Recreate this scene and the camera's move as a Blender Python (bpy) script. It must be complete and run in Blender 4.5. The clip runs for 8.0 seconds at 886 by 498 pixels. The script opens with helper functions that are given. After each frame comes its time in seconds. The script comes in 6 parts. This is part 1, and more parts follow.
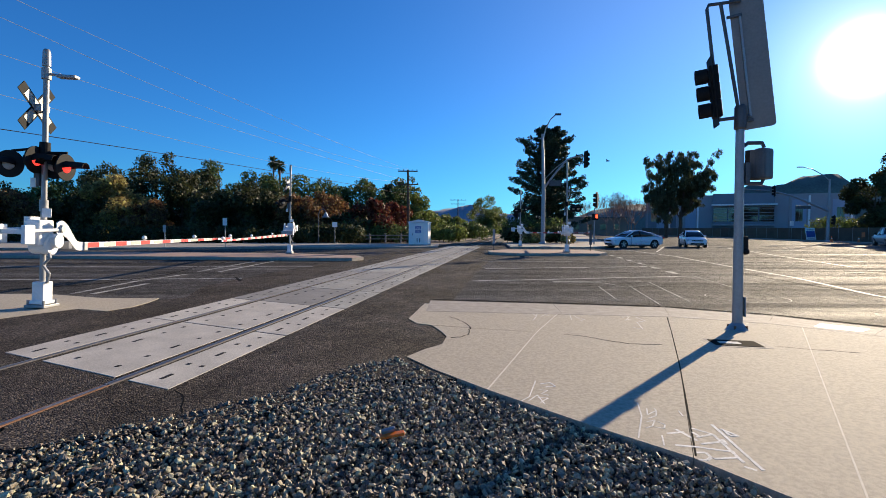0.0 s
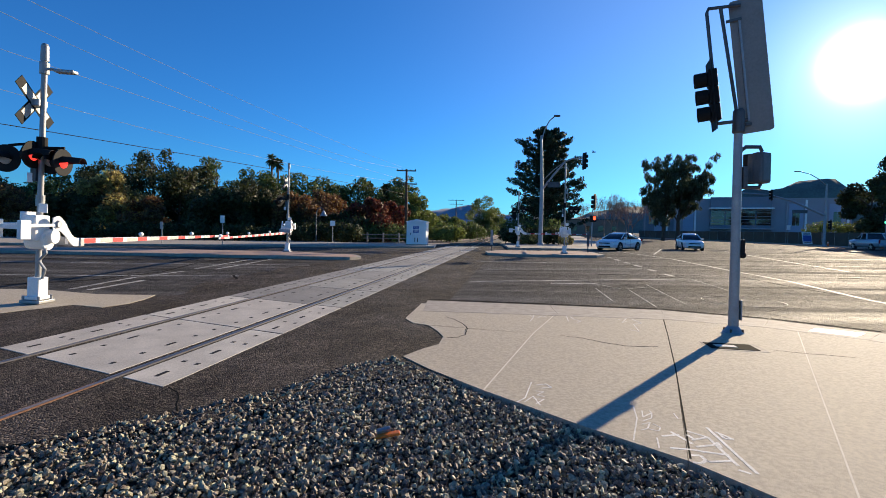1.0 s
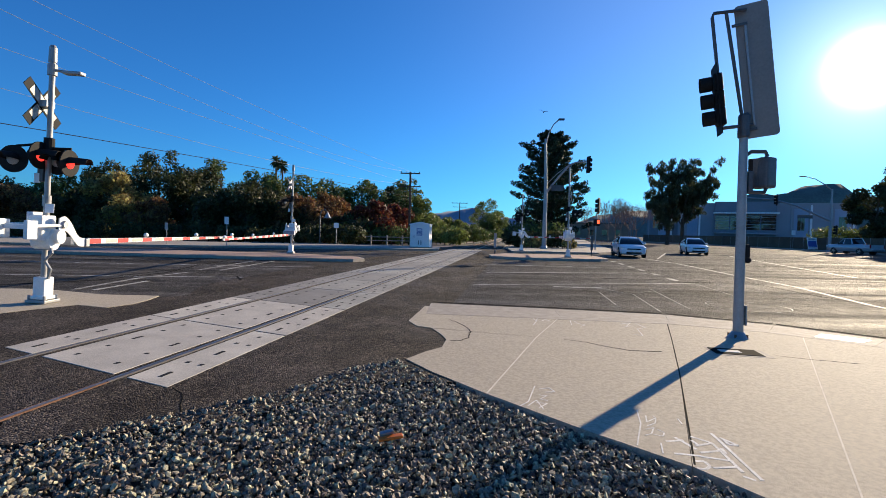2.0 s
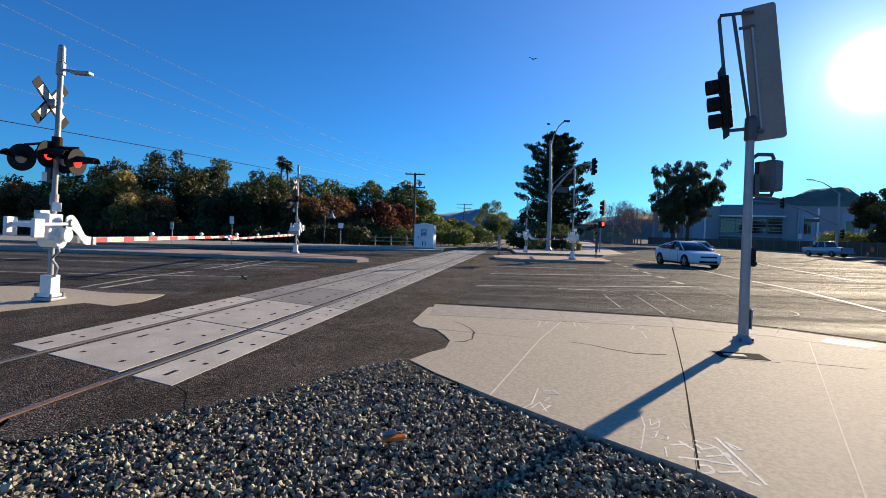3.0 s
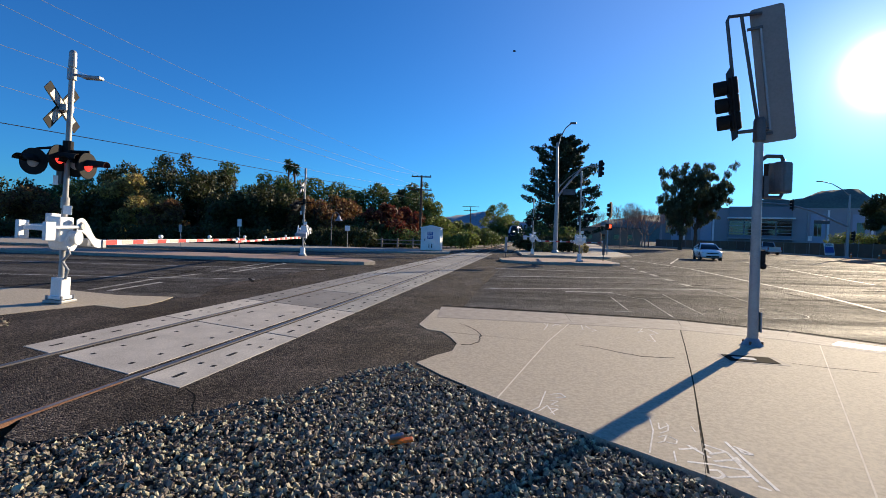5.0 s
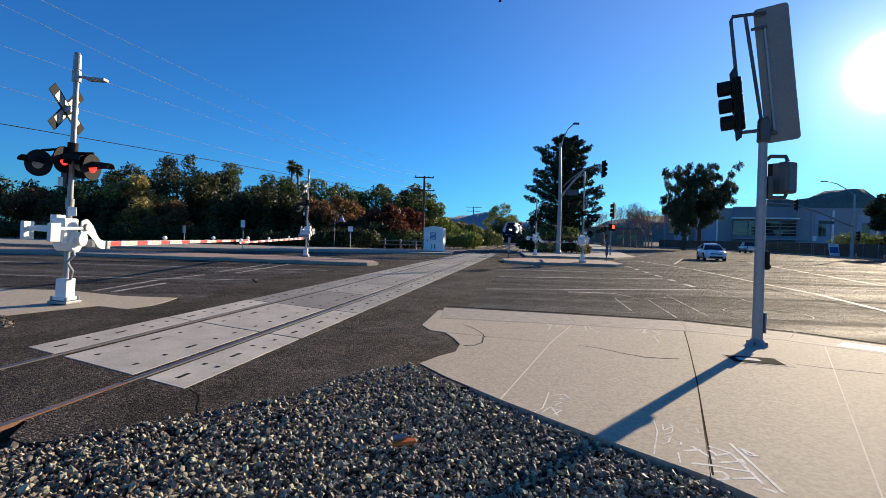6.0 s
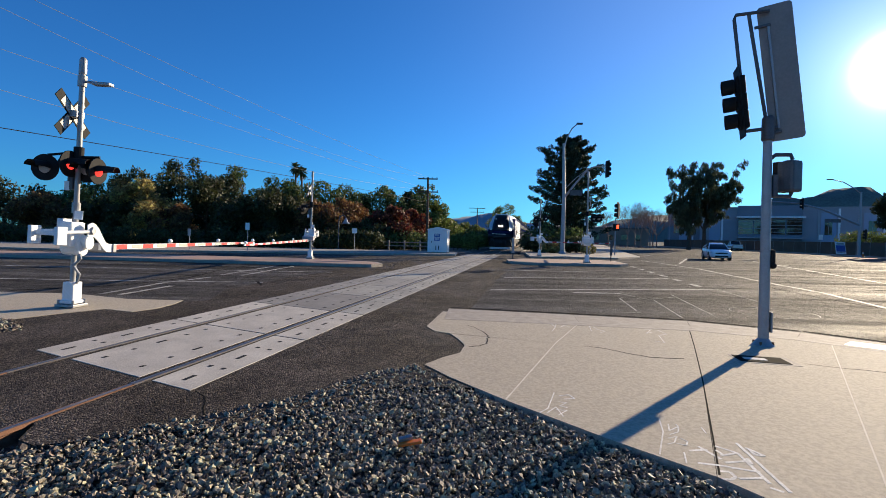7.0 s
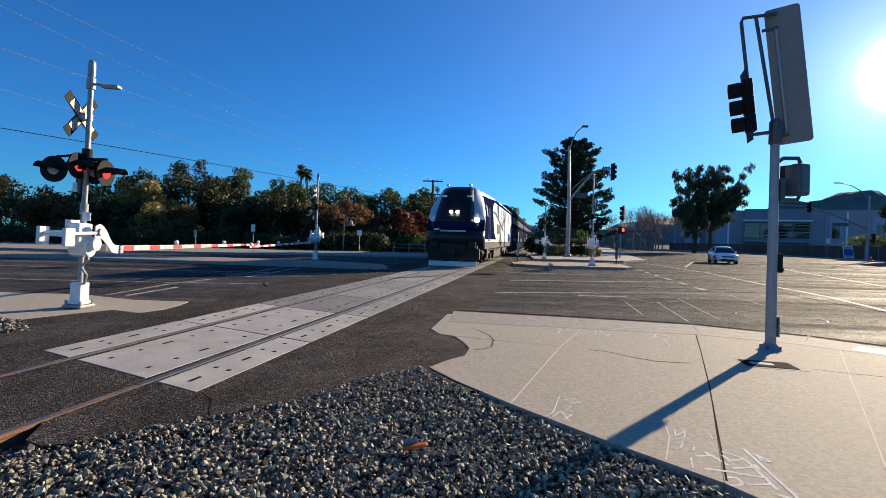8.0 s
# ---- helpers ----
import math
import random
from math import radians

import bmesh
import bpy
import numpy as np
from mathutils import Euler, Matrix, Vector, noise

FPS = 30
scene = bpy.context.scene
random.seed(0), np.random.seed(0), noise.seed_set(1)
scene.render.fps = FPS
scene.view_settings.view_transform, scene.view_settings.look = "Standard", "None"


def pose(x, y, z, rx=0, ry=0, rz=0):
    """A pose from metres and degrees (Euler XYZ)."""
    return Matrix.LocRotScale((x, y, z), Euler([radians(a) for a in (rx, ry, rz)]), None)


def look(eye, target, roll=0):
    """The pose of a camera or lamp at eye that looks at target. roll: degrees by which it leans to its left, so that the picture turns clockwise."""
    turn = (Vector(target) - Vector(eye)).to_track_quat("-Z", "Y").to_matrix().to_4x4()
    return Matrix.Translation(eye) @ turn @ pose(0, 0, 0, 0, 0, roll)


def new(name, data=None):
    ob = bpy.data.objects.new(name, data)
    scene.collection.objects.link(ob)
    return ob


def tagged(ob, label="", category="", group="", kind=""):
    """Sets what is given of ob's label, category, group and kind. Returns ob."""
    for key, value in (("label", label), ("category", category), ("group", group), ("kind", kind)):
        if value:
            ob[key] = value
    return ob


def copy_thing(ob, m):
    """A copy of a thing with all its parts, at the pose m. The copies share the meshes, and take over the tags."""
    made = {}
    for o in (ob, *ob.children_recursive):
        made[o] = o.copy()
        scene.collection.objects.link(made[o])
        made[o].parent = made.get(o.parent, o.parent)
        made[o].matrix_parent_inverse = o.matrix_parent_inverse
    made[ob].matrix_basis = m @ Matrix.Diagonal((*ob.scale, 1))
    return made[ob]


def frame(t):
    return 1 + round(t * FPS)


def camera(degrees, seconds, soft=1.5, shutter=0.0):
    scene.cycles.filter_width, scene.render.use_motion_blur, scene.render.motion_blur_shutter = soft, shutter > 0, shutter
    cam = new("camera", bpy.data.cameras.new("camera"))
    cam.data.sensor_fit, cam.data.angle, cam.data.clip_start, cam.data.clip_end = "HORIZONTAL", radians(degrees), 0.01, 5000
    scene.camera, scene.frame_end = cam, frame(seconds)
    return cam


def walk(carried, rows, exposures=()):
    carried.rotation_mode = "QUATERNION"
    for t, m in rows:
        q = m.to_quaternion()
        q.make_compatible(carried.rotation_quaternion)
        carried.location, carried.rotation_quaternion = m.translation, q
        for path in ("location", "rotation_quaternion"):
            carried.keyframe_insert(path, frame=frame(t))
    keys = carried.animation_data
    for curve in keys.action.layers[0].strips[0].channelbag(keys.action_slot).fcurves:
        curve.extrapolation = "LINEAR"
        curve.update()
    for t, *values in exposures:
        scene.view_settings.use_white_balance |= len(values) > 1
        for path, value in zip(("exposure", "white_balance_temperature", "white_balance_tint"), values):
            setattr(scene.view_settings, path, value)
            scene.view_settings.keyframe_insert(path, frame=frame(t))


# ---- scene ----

# ---- camera ----
cam = camera(84.7, 8.0, soft=0.45)
PATH = [  # seconds, eye, turn to the left, tilt, lean
    (0, (0.010, 0.001, 1.495), 0.049, -2.395, 0.366),
    (0.5, (0.010, 0.001, 1.496), -0.234, -2.299, 0.806),
    (1, (0.011, 0.004, 1.496), -0.227, -2.390, 1.054),
    (1.5, (0.006, 0.002, 1.497), -0.036, -2.212, 1.256),
    (3, (0.002, 0.002, 1.498), 0.656, -1.97, 1.844),
    (3.5, (-0.002, 0.003, 1.500), 0.940, -1.82, 2.067),
    (4, (0.000, 0.002, 1.500), 1.112, -1.703, 1.991),
    (4.5, (-0.001, -0.000, 1.500), 1.270, -1.711, 1.836),
    (6, (-0.005, 0.001, 1.503), 1.764, -1.645, 1.715),
    (6.5, (-0.004, -0.003, 1.502), 1.918, -1.49, 1.445),
    (7, (-0.005, -0.006, 1.501), 2.239, -1.515, 1.322),
    (7.5, (-0.005, -0.007, 1.504), 2.524, -1.42, 1.327),
    (8, (-0.013, -0.006, 1.506), 2.789, -1.26, 1.541),
]


def eye_pose(eye, yaw, pitch, lean):
    y, p = radians(yaw), radians(pitch)
    way = Vector((-math.sin(y) * math.cos(p), math.cos(y) * math.cos(p), math.sin(p)))
    return look(eye, Vector(eye) + way, lean)


walk(cam, [(t, eye_pose(e, a, b, c)) for t, e, a, b, c in PATH], exposures=[(0, 0.84, 7300, 10), (8, 0.75, 7300, 10)])

# ---- world and sun ----
SUN_AZ, SUN_EL = 42.4, 15.0
sun_way = Vector((math.sin(radians(SUN_AZ)) * math.cos(radians(SUN_EL)), math.cos(radians(SUN_AZ)) * math.cos(radians(SUN_EL)), math.sin(radians(SUN_EL))))
world = bpy.data.worlds.new("sky")
scene.world = world
world.use_nodes = True
wn = world.node_tree
sky = wn.nodes.new("ShaderNodeTexSky")
sky.sky_type = "NISHITA"
sky.sun_disc = False
sky.sun_elevation, sky.sun_rotation = radians(SUN_EL), radians(SUN_AZ)
sky.altitude, sky.air_density, sky.dust_density, sky.ozone_density = 300, 1.0, 0.15, 4.0
bg = wn.nodes["Background"]
bg.inputs["Strength"].default_value = 0.062
tint = wn.nodes.new("ShaderNodeMix")  # clear, dry autumn air: a deeper blue
tint.data_type, tint.blend_type = "RGBA", "MULTIPLY"
tint.inputs[0].default_value = 1.0
tint.inputs[7].default_value = (0.205, 0.92, 1.68, 1)
wn.links.new(sky.outputs[0], tint.inputs[6])
# the sun's own bright aureole
co = wn.nodes.new("ShaderNodeTexCoord")
dot = wn.nodes.new("ShaderNodeVectorMath")
dot.operation = "DOT_PRODUCT"
dot.inputs[1].default_value = Vector((math.sin(radians(40.4)) * math.cos(radians(SUN_EL)), math.cos(radians(40.4)) * math.cos(radians(SUN_EL)), math.sin(radians(SUN_EL))))
wn.links.new(co.outputs["Generated"], dot.inputs[0])
glow = None
for power, gain in ((2300, 110.0), (190, 5.0), (8, 1.5)):
    p, g = wn.nodes.new("ShaderNodeMath"), wn.nodes.new("ShaderNodeMath")
    p.operation, g.operation = "POWER", "MULTIPLY_ADD"
    p.use_clamp = True
    wn.links.new(dot.outputs["Value"], p.inputs[0])
    p.inputs[1].default_value, g.inputs[1].default_value = power, gain
    wn.links.new(p.outputs[0], g.inputs[0])
    g.inputs[2].default_value = 0.0
    if glow:
        wn.links.new(glow, g.inputs[2])
    glow = g.outputs[0]
both = wn.nodes.new("ShaderNodeMix")
both.data_type, both.blend_type = "RGBA", "ADD"
both.inputs[0].default_value = 1.0
wn.links.new(tint.outputs[2], both.inputs[6])
wn.links.new(glow, both.inputs[7])
wn.links.new(both.outputs[2], bg.inputs["Color"])
sun = new("sun", bpy.data.lights.new("sun", "SUN"))
sun.data.energy, sun.data.angle, sun.data.color = 5.0, radians(0.53), (1.0, 0.87, 0.69)
sun.matrix_world = look(sun_way * 200, (0, 0, 0))
sun.location = sun_way * 200


# ---- materials ----
def mat(name, colour, rough=0.7, metal=0.0, vary=0.25, scale=6.0, fine=60.0, bump=0.15, tint=None, random_part=0.0, spec=0.5, emit=None, emit_power=0.0, island=False, edge=0.3):
    """A surface with stains, grain and relief at two scales."""
    m = bpy.data.materials.new(name)
    m.use_nodes = True
    t = m.node_tree
    b = t.nodes["Principled BSDF"]
    b.inputs["Roughness"].default_value, b.inputs["Metallic"].default_value = rough, metal
    b.inputs["Specular IOR Level"].default_value = spec
    co = t.nodes.new("ShaderNodeTexCoord")
    n1, n2 = t.nodes.new("ShaderNodeTexNoise"), t.nodes.new("ShaderNodeTexNoise")
    for n, s, d in ((n1, scale, 6), (n2, fine, 3)):
        n.inputs["Scale"].default_value, n.inputs["Detail"].default_value = s, d
        t.links.new(co.outputs["Object"], n.inputs["Vector"])
    add = t.nodes.new("ShaderNodeMath")
    add.operation = "ADD"
    t.links.new(n1.outputs[0], add.inputs[0])
    t.links.new(n2.outputs[0], add.inputs[1])
    ramp = t.nodes.new("ShaderNodeMapRange")
    ramp.inputs[1].default_value, ramp.inputs[2].default_value = 1 - edge, 1 + edge
    t.links.new(add.outputs[0], ramp.inputs[0])
    mix = t.nodes.new("ShaderNodeMix")
    mix.data_type = "RGBA"
    dark = [c * (1 - vary) for c in colour]
    light = [min(1, c * (1 + vary)) for c in (tint or colour)]
    mix.inputs[6].default_value, mix.inputs[7].default_value = (*dark, 1), (*light, 1)
    t.links.new(ramp.outputs[0], mix.inputs[0])
    out = mix.outputs[2]
    if random_part:
        src = t.nodes.new("ShaderNodeNewGeometry").outputs["Random Per Island"] if island else t.nodes.new("ShaderNodeObjectInfo").outputs["Random"]
        hs = t.nodes.new("ShaderNodeHueSaturation")
        mr = t.nodes.new("ShaderNodeMapRange")
        mr.inputs[3].default_value, mr.inputs[4].default_value = 1 - random_part, 1 + random_part
        t.links.new(src, mr.inputs[0])
        t.links.new(mr.outputs[0], hs.inputs["Value"])
        mr2 = t.nodes.new("ShaderNodeMapRange")
        mr2.inputs[3].default_value, mr2.inputs[4].default_value = 0.5 - random_part * 0.06, 0.5 + random_part * 0.06
        t.links.new(src, mr2.inputs[0])
        t.links.new(mr2.outputs[0], hs.inputs["Hue"])
        t.links.new(out, hs.inputs["Color"])
        out = hs.outputs[0]
    t.links.new(out, b.inputs["Base Color"])
    if bump:
        bp = t.nodes.new("ShaderNodeBump")
        bp.inputs["Strength"].default_value, bp.inputs["Distance"].default_value = bump, 0.01
        t.links.new(add.outputs[0], bp.inputs["Height"])
        t.links.new(bp.outputs[0], b.inputs["Normal"])
    if emit:
        b.inputs["Emission Color"].default_value, b.inputs["Emission Strength"].default_value = (*emit, 1), emit_power
    return m


def leafmat(name, colour, tint, trans=0.25):
    m = mat(name, colour, 0.6, vary=0.35, scale=0.5, fine=5, bump=0, tint=tint, random_part=0.45, island=True, spec=0.3)
    t = m.node_tree
    b, out = t.nodes["Principled BSDF"], t.nodes["Material Output"]
    tr, mx = t.nodes.new("ShaderNodeBsdfTranslucent"), t.nodes.new("ShaderNodeMixShader")
    src = b.inputs["Base Color"].links[0].from_socket
    t.links.new(src, tr.inputs["Color"])
    mx.inputs[0].default_value = trans
    t.links.new(b.outputs[0], mx.inputs[1])
    t.links.new(tr.outputs[0], mx.inputs[2])
    t.links.new(mx.outputs[0], out.inputs["Surface"])
    return m


def glassmat(name, colour, rough=0.05):
    m = mat(name, colour, rough, vary=0.1, bump=0, spec=0.8)
    return m


def asphalt(name, dark, light, rough, cells, spec, relief, streak, streaks):
    """Bitumen with stones of its own in it, long worn streaks and stains."""
    m = bpy.data.materials.new(name)
    m.use_nodes = True
    t = m.node_tree
    b = t.nodes["Principled BSDF"]
    b.inputs["Specular IOR Level"].default_value = spec
    co, vor = t.nodes.new("ShaderNodeTexCoord"), t.nodes.new("ShaderNodeTexVoronoi")
    vor.inputs["Scale"].default_value = cells
    t.links.new(co.outputs["Object"], vor.inputs["Vector"])
    stain, wear, mp = t.nodes.new("ShaderNodeTexNoise"), t.nodes.new("ShaderNodeTexNoise"), t.nodes.new("ShaderNodeMapping")
    stain.inputs["Scale"].default_value, stain.inputs["Detail"].default_value = 2.2, 7
    wear.inputs["Scale"].default_value, wear.inputs["Detail"].default_value = 1.0, 5
    mp.inputs["Scale"].default_value = streak
    t.links.new(co.outputs["Object"], stain.inputs["Vector"])
    t.links.new(co.outputs["Object"], mp.inputs["Vector"])
    t.links.new(mp.outputs[0], wear.inputs["Vector"])
    grey = t.nodes.new("ShaderNodeSeparateColor")
    t.links.new(vor.outputs["Color"], grey.inputs[0])
    power = t.nodes.new("ShaderNodeMath")
    power.operation = "POWER"
    power.inputs[1].default_value = 2.2
    t.links.new(grey.outputs[0], power.inputs[0])
    mix = t.nodes.new("ShaderNodeMix")
    mix.data_type = "RGBA"
    mix.inputs[6].default_value, mix.inputs[7].default_value = (*dark, 1), (*light, 1)
    t.links.new(power.outputs[0], mix.inputs[0])
    out = mix.outputs[2]
    for noise, lo, hi in ((stain, 0.72, 1.28), (wear, 1 - streaks, 1 + streaks)):
        r, mul = t.nodes.new("ShaderNodeMapRange"), t.nodes.new("ShaderNodeMix")
        r.inputs[1].default_value, r.inputs[2].default_value, r.inputs[3].default_value, r.inputs[4].default_value = 0.35, 0.65, lo, hi
        t.links.new(noise.outputs[0], r.inputs[0])
        mul.data_type, mul.blend_type = "RGBA", "MULTIPLY"
        mul.inputs[0].default_value = 1.0
        t.links.new(out, mul.inputs[6])
        t.links.new(r.outputs[0], mul.inputs[7])
        out = mul.outputs[2]
    t.links.new(out, b.inputs["Base Color"])
    rr = t.nodes.new("ShaderNodeMapRange")
    rr.inputs[1].default_value, rr.inputs[2].default_value, rr.inputs[3].default_value, rr.inputs[4].default_value = 0.35, 0.65, rough + 0.12, rough - 0.12
    t.links.new(wear.outputs[0], rr.inputs[0])
    t.links.new(rr.outputs[0], b.inputs["Roughness"])
    add = t.nodes.new("ShaderNodeMath")
    add.operation = "MULTIPLY_ADD"
    add.inputs[1].default_value = -1.0
    t.links.new(vor.outputs["Distance"], add.inputs[0])
    t.links.new(grey.outputs[1], add.inputs[2])
    bp = t.nodes.new("ShaderNodeBump")
    bp.inputs["Strength"].default_value, bp.inputs["Distance"].default_value = 1.0, relief
    t.links.new(add.outputs[0], bp.inputs["Height"])
    t.links.new(bp.outputs[0], b.inputs["Normal"])
    return m


ASPHALT = asphalt("asphalt", (0.044, 0.040, 0.036), (0.160, 0.149, 0.135), 0.80, 75, 0.042, 0.007, (0.06, 0.9, 1), 0.38)
ASPHALT_NEW = asphalt("dark_asphalt", (0.017, 0.013, 0.010), (0.155, 0.124, 0.093), 0.85, 62, 0.15, 0.011, (0.7, 0.5, 1), 0.2)
CONCRETE = mat("sidewalk_concrete", (0.42, 0.36, 0.272), 0.85, vary=0.17, scale=30, fine=160, bump=0.25, edge=0.17, spec=0.3)
PANEL_WORN = mat("worn_panel_concrete", (0.26, 0.245, 0.215), 0.8, vary=0.3, scale=1.2, fine=70, bump=0.2, random_part=0.18)
PANEL_CON = mat("panel_concrete", (0.45, 0.41, 0.35), 0.8, edge=0.22, vary=0.22, scale=1.6, fine=80, bump=0.15, random_part=0.12)
KERB_CON = mat("kerb_concrete", (0.33, 0.287, 0.236), 0.85, vary=0.25, scale=6, fine=90)
DIRT = mat("dirt", (0.20, 0.15, 0.11), 0.95, vary=0.3, scale=0.4, fine=20, bump=0.5)
GALV = mat("galvanised_steel", (0.30, 0.31, 0.32), 0.5, 0.5, vary=0.15, scale=8, fine=70, bump=0.05)
ALU = mat("silver_paint", (0.31, 0.31, 0.305), 0.45, 0.3, vary=0.1, scale=7, fine=60, bump=0.05)
WHITE = mat("white_paint", (0.80, 0.80, 0.78), 0.45, vary=0.08, scale=3, fine=40, bump=0.05)
BLACK = mat("black_paint", (0.014, 0.014, 0.014), 0.75, vary=0.3, scale=9, fine=70, bump=0.05, spec=0.2)
DARK = mat("dark_grey_metal", (0.09, 0.09, 0.095), 0.5, 0.3, vary=0.25, scale=5, fine=50, bump=0.05)
RUST = mat("rusty_rail", (0.19, 0.09, 0.05), 0.85, 0.1, vary=0.35, scale=5, fine=60, bump=0.3)
RAILTOP = mat("polished_rail", (0.21, 0.19, 0.175), 0.38, 0.85, vary=0.25, scale=2, fine=50, bump=0.05)
RUBBER = mat("rubber", (0.025, 0.025, 0.026), 0.8, vary=0.25, scale=8, fine=80, bump=0.2)
RED = mat("red_sheeting", (0.62, 0.03, 0.03), 0.4, vary=0.12, scale=8, fine=50, bump=0)
BARK = mat("bark", (0.09, 0.065, 0.045), 0.95, vary=0.4, scale=2, fine=25, bump=0.6)
POLEWOOD = mat("pole_wood", (0.11, 0.065, 0.04), 0.9, vary=0.35, scale=1, fine=25, bump=0.4)
LINE = mat("road_paint", (0.27, 0.26, 0.24), 0.8, edge=0.12, vary=0.62, scale=3, fine=45, bump=0.1)
CHALK = mat("survey_paint", (0.70, 0.67, 0.61), 0.9, edge=0.15, vary=0.2, scale=6, fine=60, bump=0)
TAR = mat("crack_sealant", (0.012, 0.011, 0.010), 0.95, vary=0.2, bump=0, spec=0.03)
GLASS = glassmat("dark_glass", (0.015, 0.018, 0.022))


# ---- mesh helpers ----
def part(name, bm, material, parent=None, label="", smooth=False, kind=""):
    me = bpy.data.meshes.new(name)
    if smooth:
        for f in bm.faces:
            f.smooth = True
    bm.to_mesh(me)
    bm.free()
    me.materials.append(material)
    ob = new(name, me)
    if parent is not None:
        ob.parent = parent
    return tagged(ob, label, kind=kind)


def thing(name, label, category, m=None, group="", kind=""):
    ob = new(name)
    if m is not None:
        ob.matrix_basis = m
    return tagged(ob, label, category, group, kind)


def box(bm, x, y, z, sx, sy, sz, bevel=0.0, m=None):
    """A block centred on x, y, z."""
    geo = bmesh.ops.create_cube(bm, size=1, matrix=(m or Matrix()) @ Matrix.Translation((x, y, z)) @ Matrix.Diagonal((sx, sy, sz, 1)))
    if bevel:
        edges = {e for v in geo["verts"] for e in v.link_edges}
        bmesh.ops.bevel(bm, geom=list(edges), offset=bevel, segments=2, affect="EDGES", profile=0.6)
    return bm


def tube(bm, pts, radius, seg=10, cap=True):
    """A round bar along points; radius is one number or one for each point."""
    pts = [Vector(p) for p in pts]
    rs = radius if isinstance(radius, (list, tuple)) else [radius] * len(pts)
    rings = []
    ref = None
    for i, p in enumerate(pts):
        d = (pts[min(i + 1, len(pts) - 1)] - pts[max(i - 1, 0)]).normalized()
        if ref is None:
            ref = Vector((1, 0, 0)) if abs(d.x) < 0.8 else Vector((0, 1, 0))
        a = (ref - d * ref.dot(d)).normalized()
        ref = a
        c = d.cross(a)
        rings.append([bm.verts.new(p + (a * math.cos(k * math.tau / seg) + c * math.sin(k * math.tau / seg)) * rs[i]) for k in range(seg)])
    for r1, r2 in zip(rings, rings[1:]):
        for k in range(seg):
            bm.faces.new((r1[k], r1[(k + 1) % seg], r2[(k + 1) % seg], r2[k]))
    if cap:
        bm.faces.new(rings[0][::-1])
        bm.faces.new(rings[-1])
    return bm


def prism(bm, outline, z0, z1, bevel=0.0):
    """A flat outline (x, y) raised from z0 to z1."""
    lo = [bm.verts.new((x, y, z0)) for x, y in outline]
    hi = [bm.verts.new((x, y, z1)) for x, y in outline]
    n = len(outline)
    bm.faces.new(lo[::-1])
    bm.faces.new(hi)
    for i in range(n):
        bm.faces.new((lo[i], lo[(i + 1) % n], hi[(i + 1) % n], hi[i]))
    bmesh.ops.recalc_face_normals(bm, faces=bm.faces[:])
    return bm


def loft(bm, sections, close=True, caps=True):
    """Skin over rings of points of equal count."""
    rings = [[bm.verts.new(p) for p in s] for s in sections]
    n = len(rings[0])
    for r1, r2 in zip(rings, rings[1:]):
        for k in range(n if close else n - 1):
            bm.faces.new((r1[k], r1[(k + 1) % n], r2[(k + 1) % n], r2[k]))
    if caps:
        bm.faces.new(rings[0][::-1])
        bm.faces.new(rings[-1])
    bmesh.ops.recalc_face_normals(bm, faces=bm.faces[:])
    return bm


def B():
    return bmesh.new()


# ---- the track's own measure: s along it, o to its right ----
TA = radians(8.9)
TU, TN = Vector((math.sin(TA), math.cos(TA), 0)), Vector((math.cos(TA), -math.sin(TA), 0))
T0 = Vector((-4.61, 0, 0))


def T(s, o, z=0.0):
    p = T0 + TU * s + TN * o
    return Vector((p.x, p.y, z))


# ---- ground, road, pavements ----
def sheet(name, outline, z, material, thick=0.1, label="", category="", kind="structure"):
    ob = part(name, prism(B(), outline, z - thick, z), material)
    return tagged(ob, label, category, kind=kind)


sheet("ground", [(-2500, -400), (2500, -400), (2500, 3500), (-2500, 3500)], -0.14, DIRT, 0.3, "dry brown earth reaching to the horizon", "ground")
sheet("road", [(-260, 9.0), (-6.9, 7.0), (-4.6, 4.6), (-2.6, 4.4), (-0.6, 5.3), (0.5, 5.2), (1.5, 6.0), (6.2, 5.0), (7.6, 3), (7.6, -90), (30, -90), (66, 150), (420, 900), (360, 930), (30, 150), (16, 60), (12, 46), (-260, 42)], 0.0, ASPHALT, 0.13, "worn grey asphalt of a wide street crossing", "road")


def tpoly(pts):
    return [T(s, o)[:2] for s, o in pts]


road_patch = sheet("road_patch", tpoly([(4.3, -1.3), (3.2, -0.95), (3.2, 0.66), (3.75, 0.7), (3.7, 0.83), (3.45, 1.0), (3.4, 1.2), (4.05, 2.3), (5.3, 3.2), (5.6, 4.6), (7.6, 4.8), (8.9, 3.9), (9.9, 3.3), (10.5, 3.2), (14, 3.15), (30, 3.1), (43, 3.0), (43, -3.0), (30, -3.2), (16, -3.6), (11.8, -3.3), (10.0, -2.4), (9.0, -3.0), (7.9, -5.2), (6.3, -5.2), (5.2, -3.0)]), 0.004, ASPHALT_NEW, 0.12, "dark fresh asphalt patch along the rails", "road")

